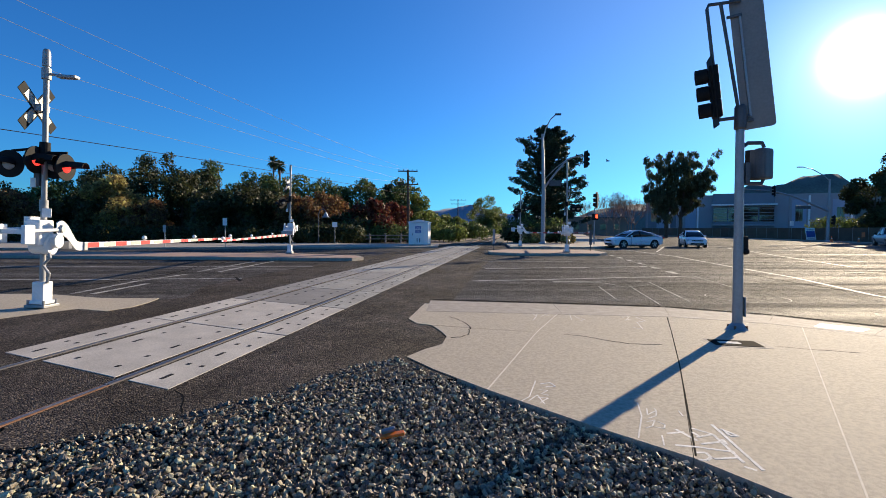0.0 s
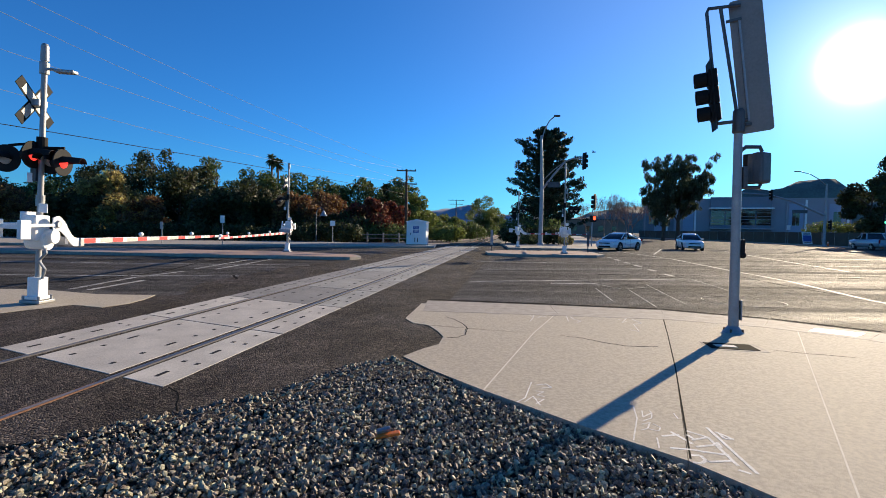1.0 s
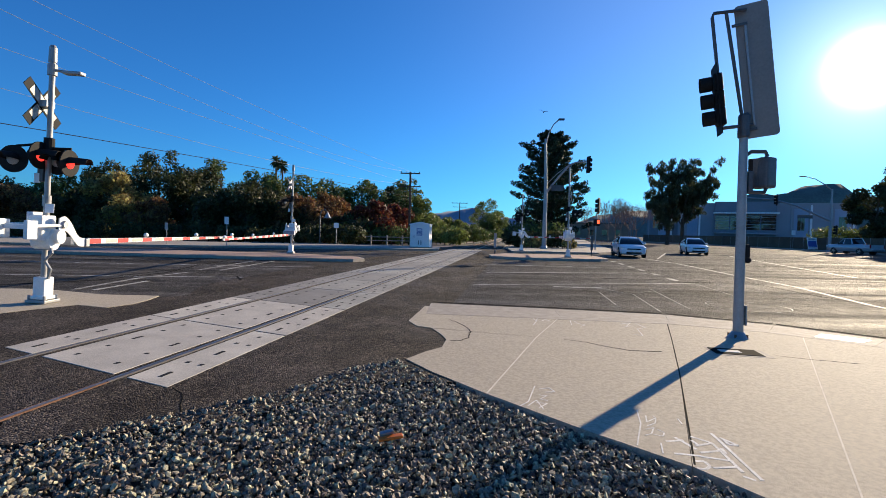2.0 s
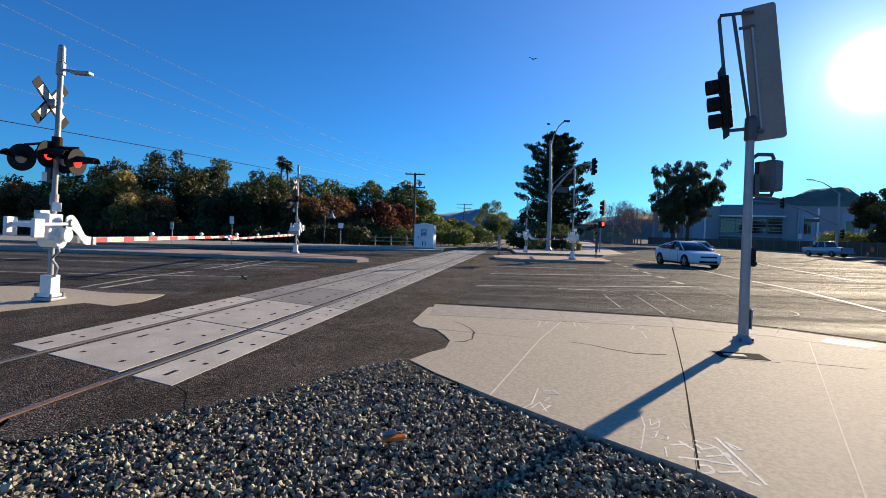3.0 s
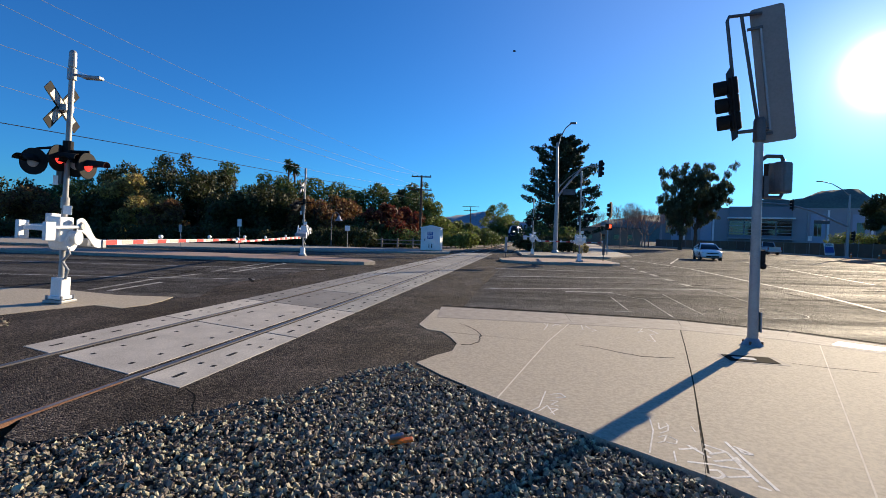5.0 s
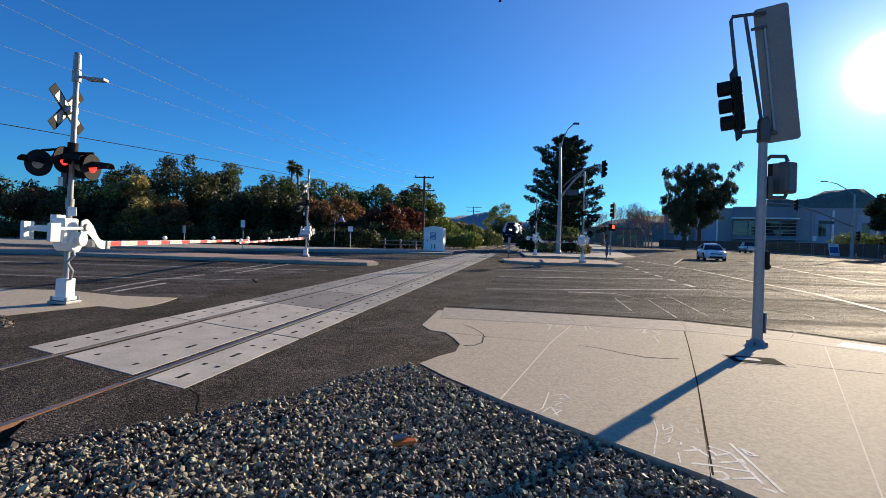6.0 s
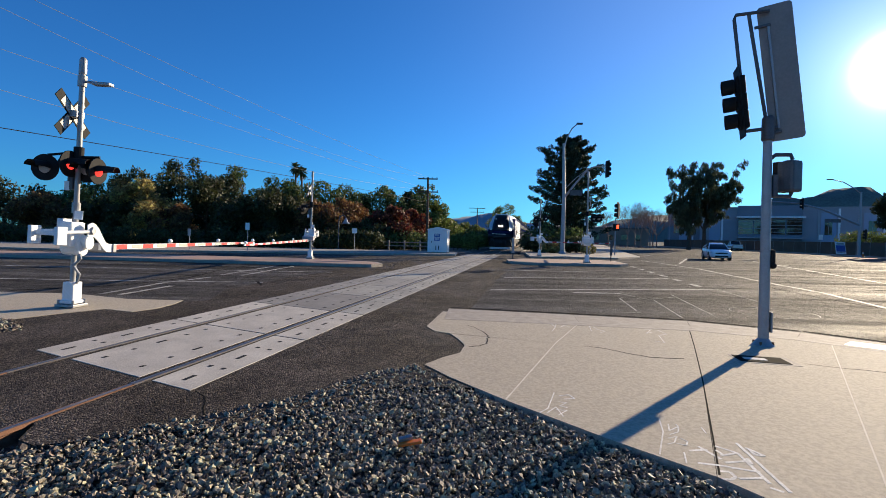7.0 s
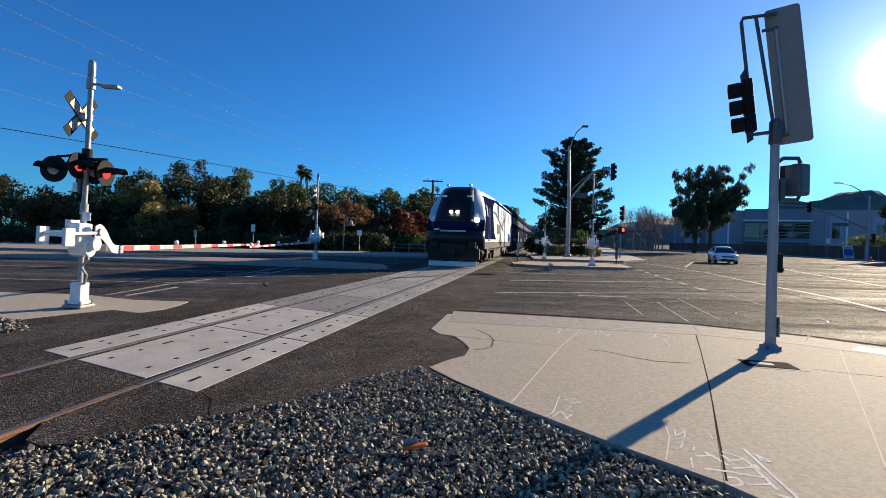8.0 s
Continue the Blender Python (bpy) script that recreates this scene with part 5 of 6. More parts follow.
for pts, w in (
    ([(13.5, 37.2), (13.2, 27.6), (11.8, 19.6), (11.25, 15.56), (10.1, 11.4), (8.9, 4)], 0.15), ([(0.85, 13.86), (3.36, 14.5), (8.05, 15.75)], 0.16), ([(3.14, 13.75), (4.5, 13.8)], 0.2),
    ([(1.6, 18.2), (5.7, 19.15), (8.3, 19.8)], 0.2), ([(1.9, 22.5), (6, 22.7)], 0.2), ([(-14, 13.2), (-9.0, 13.7), (-5.9, 14.2)], 0.14), ([(-24, 17.6), (-12, 18.0), (-5.0, 18.6)], 0.14),
    ([(-8.2, 10.7), (-8.4, 13.3), (-8.1, 15.3)], 0.13), ([(-7.75, 10.7), (-7.75, 12.7)], 0.13), ([(-8.2, 16.2), (-8.3, 21.4)], 0.13), ([(-7.5, 16.2), (-7.5, 21.4)], 0.13),
    ([(14.5, 33), (20, 44)], 0.14), ([(17, 20), (24, 41)], 0.14), ([(19.5, 16), (14, 14.2)], 0.2), ([(11.5, 38.2), (20, 52)], 0.14), ([(12, 34.2), (9.0, 34.6)], 0.14), ([(21, 35), (22.6, 34.4)], 0.25)):
    strip("lane_line", pts, w, 0.006, LINE, "worn white painted road line")
for k in range(6):
    f0, f1 = k / 6, (k + 0.45) / 6
    strip("lane_dash", [(9.8 - 2.0 * f0, 28.4 - 13 * f0), (9.8 - 2.0 * f1, 28.4 - 13 * f1)], 0.2, 0.006, LINE, "worn white dash of a turn guide line")
circ = [(6.75 + 0.82 * math.cos(a), 10.75 + 0.82 * math.sin(a)) for a in [math.tau * k / 28 for k in range(29)]]
strip("survey_circle", circ, 0.022, 0.007, LINE, "faint white survey circle on the asphalt")
for pts in ([(3.5, 13.7), (4.5, 13.6), (4.76, 12.6)], [(3.96, 12.88), (4.82, 12.62), (5.66, 13.2)], [(4.09, 12.71), (3.74, 10.45)], [(4.89, 12.52), (4.35, 9.67)], [(5.89, 13.82), (5.16, 10.1)], [(3.35, 10.21), (3.76, 10.26)], [(8.18, 15.95), (7.62, 12.77)]):
    strip("survey_mark", pts, 0.03, 0.007, LINE, "faint white survey line on the asphalt")
for pts in ([(-10.5, 10.9), (-9.0, 12.6), (-8.6, 15), (-9.2, 18), (-9.4, 21.5)], [(-6.2, 14.5), (-5.6, 13.4)], [(-6.5, 20.0), (-3.0, 20.9)], [(-16, 19.6), (-10, 20.2), (-8, 19.9)], [(13, 26), (19, 27), (26, 26)], [(14, 17), (20, 18.5)], [(0.5, 26.3), (5.5, 27.0), (9.5, 26.8)]):
    strip("crack_seal", pts, 0.07, 0.0065, TAR, "black sealed crack in the asphalt", "crack")

ZW = 0.0119


def scrawl(pts, w, z):
    label = "white survey paint stroke on the pavement"
    strip("paint_stroke", pts, w, z, CHALK, label, "survey paint")


def wg(x, y):
    return (x * 0.983, y * 0.983)


for k_mark, pts in enumerate((
    [(1.65, 3.49), (1.79, 3.52)],
    [(1.75, 3.57), (1.81, 3.37)],
    [(1.62, 3.3), (1.78, 3.27), (1.83, 3.24)],
    [(1.88, 3.59), (1.98, 3.48), (1.84, 3.43)],
    [(1.98, 3.48), (1.94, 3.05)],
    [(1.81, 3.32), (1.98, 3.36)],
    [(1.82, 3.25), (1.97, 3.2)],
    [(2.0, 3.4), (1.98, 3.31)],
    [(1.78, 3.1), (1.94, 3.12)],
    [(2.07, 3.66), (2.0, 2.95)],
    [(2.09, 3.58), (2.15, 3.45)],
    [(2.1, 3.54), (2.09, 3.46), (2.15, 3.45)],
    [(1.7, 3.19), (1.77, 3.19), (1.77, 3.12), (1.72, 3.08), (1.67, 3.09)],
    [(1.91, 3.0), (1.96, 2.95)],
    [(1.85, 3.52), (1.86, 3.44)],
    [(1.71, 3.99), (1.66, 3.85), (1.77, 3.94), (1.77, 3.99)],
    [(1.77, 3.94), (1.72, 3.83), (1.63, 3.77)],
    [(1.59, 3.7), (1.67, 3.74), (1.6, 3.62), (1.54, 3.59)],
    [(1.61, 3.61), (1.67, 3.58), (1.71, 3.65), (1.68, 3.71)],
    [(1.68, 4.1), (1.6, 3.82), (1.41, 3.41)],
    [(1.6, 3.46), (1.54, 3.29)],
    [(1.95, 3.94), (1.93, 3.82)],
    [(0.92, 4.7), (0.78, 4.25), (0.69, 4.14)],
    [(0.95, 4.61), (1.05, 4.65), (1.08, 4.54), (0.98, 4.52)],
    [(0.91, 4.44), (0.98, 4.42), (0.9, 4.33), (0.96, 4.29)],
    [(0.85, 4.23), (0.94, 4.22), (0.85, 4.11)],
    [(0.76, 4.15), (0.86, 4.3), (0.88, 4.07)],
    [(1.48, 7.87), (1.6, 8.22), (1.69, 8.62)],
    [(1.6, 8.22), (1.59, 8.6)],
    [(1.69, 8.24), (1.79, 8.41), (1.84, 8.27)],
    [(2.23, 8.48), (2.13, 7.95)],
    [(2.27, 8.36), (2.27, 8.12), (2.36, 7.99), (2.25, 7.85)],
    [(3.04, 8.18), (3.23, 8.31), (3.0, 7.91), (3.12, 8.02)],
    [(2.91, 7.34), (3.0, 7.21), (3.13, 7.76), (3.31, 7.88), (3.29, 8.23)],
)):
    scrawl(pts, 0.024 if k_mark < 15 else 0.011, ZW + 0.0001 * (k_mark % 12))
part_patch = sheet("painted_patch", [wg(6.15, 7.85), wg(6.6, 7.45), wg(6.3, 7.25), wg(5.85, 7.6)], 0.017, WHITE, 0.004, "white painted patch by the kerb", "road marking")
for pts in ([(1.72, 6.83), (1.99, 6.71), (2.2, 6.47), (2.45, 6.26), (2.94, 6.26)], [(0.13, 8.14), (0.27, 7.89), (0.38, 7.57), (0.43, 7.21), (0.40, 7.1), (0.38, 6.78), (0.25, 6.6), (0.1, 6.55)], [(4.3, 6.2), (4.6, 6.05), (5.2, 5.85)]):
    q = list(pts)
    jag = []
    rng = random.Random(len(pts))
    for (xa, ya), (xb, yb) in zip(q, q[1:]):
        for k in range(6):
            jag.append((xa + (xb - xa) * k / 6 + rng.uniform(-.012, .012), ya + (yb - ya) * k / 6 + rng.uniform(-.012, .012)))
    strip("pavement_crack", jag, 0.010, ZW, TAR, "thin wandering crack in the pavement", "crack")

# joints and the dark line along the kerb
SCORE = mat("pale_score_line", (0.62, 0.56, 0.46), 0.9, vary=0.15, bump=0)
for a, b in zip(INNER[:6], INNER[1:7]):
    strip("kerb_joint", [a, b], 0.028, 0.0118, SCORE, "pale scored joint behind the kerb", "joint")
strip("slab_joint", [(2.24, 9.0), (1.36, 6.95), (0.43, 4.45)], 0.016, 0.0118, SCORE, "pale scored joint between slabs", "joint")
strip("slab_joint", [(5.62, 7.55), (3.9, 4.95), (2.17, 2.33)], 0.012, 0.0118, SCORE, "pale scored joint between slabs", "joint")
for pts in ([(-2.45, 4.39), (-2.3, 4.26), (-2.22, 4.13), (-2.16, 3.98), (-2.07, 3.83)], [(-5.13, 5.8), (-5.02, 5.92), (-5.0, 6.05), (-5.06, 6.4), (-5.08, 6.75)]):
    strip("patch_crack", pts, 0.012, 0.0045, TAR, "dark crack running through the asphalt patch", "crack")
strip("expansion_joint", [(4.22, 9.2), (3.35, 7.05), (2.62, 5.3), (1.68, 3.14)], 0.013, 0.0118, TAR, "dark open expansion joint between slabs", "joint")
for a, b in zip(KERB[:6], KERB[1:7]):
    n = Vector((b[1] - a[1], a[0] - b[0])).normalized() * -0.23
    # a dark strip laid on the asphalt, set off from the kerb
    strip("gutter_line", [(a[0] + n.x, a[1] + n.y), (b[0] + n.x, b[1] + n.y)], 0.07, 0.0065, TAR, "dark line on the asphalt along the kerb", "joint")
for k in range(26):
    rng = random.Random(300 + k)
    x, y, an, L_ = rng.uniform(-22, 24), rng.uniform(11.5, 27), rng.choice((0.05, -0.05, 0.12, 1.5)), rng.uniform(1.5, 6)
    pts, px_, py_ = [], x, y
    for q in range(7):
        pts.append((px_, py_))
        px_ += L_ / 6 * math.cos(an) + rng.uniform(-.1, .1)
        py_ += L_ / 6 * math.sin(an) + rng.uniform(-.12, .12)
    if abs((Vector((x, y, 0)) - T0).dot(TN)) > 6:
        strip("road_crack", pts, rng.uniform(0.015, 0.04), 0.0055, TAR, "thin dark crack in the worn asphalt", "crack")

# crushed orange cup among the stones
oc = thing("crushed_box", "flattened orange packaging lying on the ballast", "litter", pose(-0.34, 3.36, 0.045, 4, -6, 12))
part("flap", box(B(), 0, 0, 0.0, 0.17, 0.05, 0.02, 0.006), ORANGE, oc)
part("flap", box(B(), -0.02, 0.035, 0.015, 0.1, 0.03, 0.03, 0.006, pose(0, 0, 0, 20, 0, 10)), GALV, oc)


# ---- cars ----
CARGLASS = mat("car_glass", (0.012, 0.014, 0.016), 0.04, vary=0.1, bump=0, spec=0.9)
PEARL = mat("pearl_white_car_paint", (0.74, 0.76, 0.79), 0.22, vary=0.02, bump=0, spec=0.6)
SILVER = mat("silver_car_paint", (0.55, 0.57, 0.60), 0.25, 0.4, vary=0.03, bump=0, spec=0.6)
TYRE = mat("tyre", (0.02, 0.02, 0.02), 0.85, vary=0.2, bump=0.1)
ALLOY = mat("alloy_wheel", (0.5, 0.5, 0.52), 0.3, 0.8, vary=0.1, bump=0)
HEADL = mat("headlamp", (0.75, 0.77, 0.8), 0.1, vary=0.1, bump=0, spec=0.8)
TAILL = mat("tail_lamp", (0.35, 0.01, 0.01), 0.2, vary=0.1, bump=0)


def car_body(L, W, profile, tuck=0.1):
    """Lower body lofted along y (front at -y); profile rows: y, bottom, top, half width."""
    secs = []
    for y, zb, zt, hw in profile:
        zm = zb + (zt - zb) * 0.55
        ring = [(-hw * 0.86, zb), (hw * 0.86, zb), (hw * 0.98, zb + 0.12), (hw, zm), (hw * 0.95, zt - 0.07), (hw * 0.84, zt), (-hw * 0.84, zt), (-hw * 0.95, zt - 0.07), (-hw, zm), (-hw * 0.98, zb + 0.12)]
        secs.append([(x, y, z) for x, z in ring])
    return loft(B(), secs)


def wheel(car, x, y, r, w=0.21):
    wh = new("wheel")
    wh.parent = car
    wh.matrix_basis = Matrix.Translation((x, y, r))
    bm = B()
    m = Matrix.Rotation(-math.pi / 2, 4, "Z")
    disc(bm, m, r, r, -w / 2, w / 2, 28)
    bmesh.ops.bevel(bm, geom=[e for e in bm.edges if e.calc_face_angle(0) > 1.2], offset=0.025, segments=2, affect="EDGES")
    part("tyre", bm, TYRE, wh)
    bm = B()
    s = 1 if x > 0 else -1
    disc(bm, m, r * 0.68, r * 0.68, s * (w / 2 - 0.03) - 0.03, s * (w / 2 - 0.03) + 0.03, 24)
    part("rim_barrel", bm, DARK, wh)
    bm = B()
    for k in range(5):
        a = math.tau * k / 5
        mm = Matrix.Translation((s * (w / 2 + 0.006), 0, 0)) @ Matrix.Rotation(a, 4, "X")
        box(bm, 0, 0, r * 0.36, 0.02, r * 0.2, r * 0.62, 0, mm)
    disc(bm, m, r * 0.16, r * 0.16, s * (w / 2 + 0.012) - 0.012, s * (w / 2 + 0.012) + 0.012, 12)
    part("rim", bm, ALLOY, wh)
    return wh


def sedan(name, label, paint, L=4.6, W=1.8, H=1.43, group="cars"):
    car = thing(name, label, "car", None, group)
    f, b = -L / 2, L / 2
    body = part("body", car_body(L, W, [
        (f, 0.30, 0.64, W * 0.33), (f + 0.05, 0.22, 0.72, W * 0.41), (f + 0.18, 0.18, 0.79, W * 0.46), (f + 0.45, 0.17, 0.86, W * 0.49), (f + 0.9, 0.17, 0.92, W * 0.5), (f + 1.35, 0.17, 0.97, W * 0.5),
        (0, 0.17, 0.97, W * 0.5), (b - 1.1, 0.17, 1.0, W * 0.5), (b - 0.5, 0.19, 1.04, W * 0.49), (b - 0.12, 0.24, 1.0, W * 0.46), (b, 0.36, 0.86, W * 0.40)]), paint, car, smooth=True)
    sub_ = body.modifiers.new("round", "SUBSURF")
    sub_.levels = sub_.render_levels = 2
    rows = [(f + 1.05, 0.92, 0.93, 0.78), (f + 1.95, 0.94, H - 0.06, 0.62), (f + 2.3, 0.95, H, 0.6), (0.45, 0.97, H - 0.01, 0.6), (b - 1.25, 0.99, H - 0.16, 0.6), (b - 0.45, 1.02, 1.06, 0.66)]
    secs = []
    for y, z0, z1, k in rows:
        lo, hi = W * 0.46, W * 0.5 * (k + (0.06 if z1 > 1.2 else 0.1))
        secs.append([(-lo, y, z0), (lo, y, z0), (hi, y, z1 - 0.03), (hi * 0.85, y, z1), (-hi * 0.85, y, z1), (-hi, y, z1 - 0.03)])
    cg = part("cabin_glass", loft(B(), secs), CARGLASS, car, "dark tinted windows", smooth=True)
    rf_ = []
    for y, z1, k in ((f + 1.85, H - 0.085, 0.60), (f + 2.25, H + 0.008, 0.6), (0.45, H + 0.004, 0.6), (b - 1.2, H - 0.145, 0.6)):
        hi = W * 0.5 * (k + 0.075)
        rf_.append([(-hi, y, z1 - 0.06), (hi, y, z1 - 0.06), (hi * 0.85, y, z1 + 0.012), (-hi * 0.85, y, z1 + 0.012)])
    rp = part("roof", loft(B(), rf_), paint, car, smooth=True)
    bv = rp.modifiers.new("soft_edge", "BEVEL")
    bv.width, bv.segments = 0.03, 3
    for s in (-1, 1):
        for pa, pb_ in (((s * W * 0.455, f + 1.08, 0.94), (s * W * 0.335, f + 1.95, H - 0.05)), ((s * W * 0.455, b - 0.55, 1.03), (s * W * 0.335, b - 1.25, H - 0.13)), ((s * W * 0.468, 0.12, 0.96), (s * W * 0.345, 0.1, H - 0.03))):
            part("pillar", tube(B(), [pa, pb_], 0.035, 6), paint if abs(pa[1]) > 0.3 else BLACK, car)
        part("mirror", box(B(), s * (W / 2 + 0.06), f + 1.5, 1.0, 0.18, 0.1, 0.13, 0.03), paint, car)
        part("headlamp", box(B(), s * W * 0.36, f + 0.19, 0.68, 0.36, 0.24, 0.1, 0.03, None), HEADL, car)
        part("tail_lamp", box(B(), s * W * 0.36, b - 0.07, 0.86, 0.4, 0.16, 0.14, 0.03), TAILL, car)
        part("door_seam", box(B(), s * (W / 2 + 0.001), 0.1, 0.6, 0.006, 0.012, 0.66), BLACK, body)
        part("door_seam", box(B(), s * (W / 2 + 0.001), f + 1.55, 0.6, 0.006, 0.012, 0.6), BLACK, body)
        part("sill", box(B(), s * (W / 2 - 0.06), 0, 0.2, 0.1, L * 0.5, 0.1, 0.02), BLACK, body)
        for yy in (f + 0.85, b - 0.95):
            bm = B()
            disc(bm, pose(s * (W / 2 - 0.1), yy, 0.335, 0, 0, -90 * s), 0.375, 0.375, 0.0, 0.104, 28)
            part("wheel_arch", bm, BLACK, body)
    part("grille", box(B(), 0, f + 0.06, 0.60, 0.9, 0.13, 0.09, 0.02), BLACK, car)
    part("lower_intake", box(B(), 0, f + 0.08, 0.34, 1.0, 0.15, 0.13, 0.02), BLACK, car)
    part("number_plate", box(B(), 0, f - 0.03, 0.47, 0.32, 0.02, 0.13, 0.004), WHITE, car)
    part("number_plate", box(B(), 0, b + 0.01, 0.62, 0.32, 0.03, 0.14, 0.004), WHITE, car)
    for x in (-1, 1):
        for yy in (f + 0.85, b - 0.95):
            wheel(car, x * (W / 2 - 0.1), yy, 0.325)
    return car


def pickup(label):
    L, W = 5.4, 1.9
    car = thing("pickup_truck", label, "pickup truck", None, "cars")
    f, b = -L / 2, L / 2
    part("body", car_body(L, W, [(f, 0.45, 0.95, W * 0.42), (f + 0.1, 0.38, 1.08, W * 0.48), (f + 0.9, 0.34, 1.14, W * 0.5), (f + 1.5, 0.34, 1.18, W * 0.5), (0.6, 0.34, 1.2, W * 0.5), (0.7, 0.36, 1.2, W * 0.5), (b - 0.1, 0.42, 1.2, W * 0.49), (b, 0.5, 1.16, W * 0.47)]), SILVER, car, smooth=True)
    secs = []
    for y, z0, z1, k in ((f + 1.35, 1.15, 1.17, 0.82), (f + 2.1, 1.16, 1.82, 0.72), (0.3, 1.18, 1.86, 0.72), (0.62, 1.18, 1.2, 0.84)):
        lo, hi = W * 0.47, W * 0.5 * (k + 0.04)
        secs.append([(-lo, y, z0), (lo, y, z0), (hi, y, z1 - 0.04), (hi * 0.85, y, z1), (-hi * 0.85, y, z1), (-hi, y, z1 - 0.04)])
    part("cabin_glass", loft(B(), secs), CARGLASS, car)
    part("roof", box(B(), 0, -0.3, 1.87, W * 0.68, 1.5, 0.07, 0.03), SILVER, car)
    part("bed_floor", box(B(), 0, 1.8, 1.195, W * 0.8, 2.0, 0.02), BLACK, car)
    part("tailgate", box(B(), 0, b - 0.01, 0.92, W * 0.84, 0.06, 0.5, 0.02), SILVER, car)
    part("bumper", box(B(), 0, b + 0.08, 0.56, W * 0.9, 0.16, 0.2, 0.03), ALLOY, car)
    for s in (-1, 1):
        part("tail_lamp", box(B(), s * W * 0.44, b - 0.03, 0.98, 0.14, 0.1, 0.4, 0.02), TAILL, car)
        part("headlamp", box(B(), s * W * 0.38, f + 0.04, 0.92, 0.3, 0.14, 0.2, 0.03), HEADL, car)
        part("pillar", tube(B(), [(s * W * 0.46, f + 1.4, 1.16), (s * W * 0.385, f + 2.1, 1.8)], 0.04, 6), SILVER, car)
        part("pillar", tube(B(), [(s * W * 0.46, 0.58, 1.2), (s * W * 0.385, 0.3, 1.83)], 0.06, 6), SILVER, car)
        part("pillar", tube(B(), [(s * W * 0.472, -0.5, 1.18), (s * W * 0.385, -0.45, 1.83)], 0.04, 6), SILVER, car)
        part("mirror", box(B(), s * (W / 2 + 0.1), f + 1.75, 1.25, 0.2, 0.1, 0.22, 0.03), BLACK, car)
        for yy in (f + 1.0, b - 1.2):
            wheel(car, s * (W / 2 - 0.12), yy, 0.39, 0.26)
    return car


sedan_a = sedan("sedan", "pearl white four-door sedan turning through the junction", PEARL)
sedan_b = sedan("compact_car", "white compact car waiting in the street", PEARL, L=4.2, W=1.7, H=1.46)
truck = pickup("silver crew-cab pickup driving away along the fence")

# ---- train ----
T_BLUE = mat("navy_train_paint", (0.009, 0.016, 0.060), 0.7, spec=0.0, vary=0.12, scale=2, fine=20, bump=0.02)
T_WHITE = mat("white_train_paint", (0.72, 0.73, 0.74), 0.35, vary=0.1, scale=1.5, fine=15, bump=0.02)
T_SILVER = mat("silver_train_paint", (0.58, 0.59, 0.60), 0.35, 0.3, vary=0.1, scale=1.5, fine=15, bump=0.02)
T_MASK = mat("black_cab_mask", (0.010, 0.010, 0.012), 0.3, vary=0.1, bump=0, spec=0.3)
T_UNDER = mat("dusty_underframe", (0.026, 0.024, 0.022), 0.85, 0.1, vary=0.35, scale=4, fine=30)
BEAM = mat("headlight_beam", (1, 1, 1), 0.3, vary=0, bump=0, emit=(1.0, 0.93, 0.82), emit_power=9.0)
# near-black blue without gloss, for coach shells and train wheels
T_DARK = mat("near_black_train", (0.035, 0.04, 0.055), 0.8, 0.0, spec=0.0, vary=0.15, scale=2, fine=20, bump=0.03)

COACHGLASS = mat("coach_glass", (0.008, 0.009, 0.011), 0.5, vary=0.1, bump=0, spec=0.08)
HW = 1.52


def nose_point(x, y, z):
    """The cab's rounded shape: the nose set back and the roof lowered to the sides."""
    q = abs(x) / HW
    back = 0.8 * q ** 2.8 * max(0.0, 1 - y / 6)
    drop = 0.42 * q ** 5 * max(0, (z - 3.2) / 1.15)
    lift = max(0.0, (z - 2.45) / 1.92)
    x *= 1 - 0.31 * lift ** 1.5 * max(0.0, 1 - max(0.0, y - 0.6) / 5.5)
    return Vector((x, y + back, z - drop))


PROFILE = [(0.30, 0.95), (0.12, 1.15), (0.06, 1.5), (0.05, 1.9), (0.06, 2.3), (0.14, 2.5), (0.30, 2.75), (0.52, 3.05), (0.75, 3.4), (0.98, 3.75), (1.25, 4.05), (1.6, 4.28), (2.3, 4.36), (3.2, 4.37), (8, 4.37), (14, 4.37), (21.6, 4.37)]
XS = [-HW, -1.47, -1.38, -1.22, -1.02, -0.7, -0.35, 0, 0.35, 0.7, 1.02, 1.22, 1.38, 1.47, HW]


def shell(parent, name, material, keep, label="", lift=0.0):
    bm = B()
    for i in range(len(PROFILE) - 1):
        for j in range(len(XS) - 1):
            (ya, za), (yb, zb) = PROFILE[i], PROFILE[i + 1]
            xa, xb = XS[j], XS[j + 1]
            if keep((xa + xb) / 2, (ya + yb) / 2, (za + zb) / 2):
                bm.faces.new([bm.verts.new(nose_point(*p) + Vector((0, -lift, lift))) for p in ((xa, ya, za), (xb, ya, za), (xb, yb, zb), (xa, yb, zb))])
    bmesh.ops.remove_doubles(bm, verts=bm.verts[:], dist=0.0005)
    bmesh.ops.solidify(bm, geom=bm.faces[:], thickness=0.03)
    bmesh.ops.recalc_face_normals(bm, faces=bm.faces[:])
    return part(name, bm, material, parent, label, smooth=True)


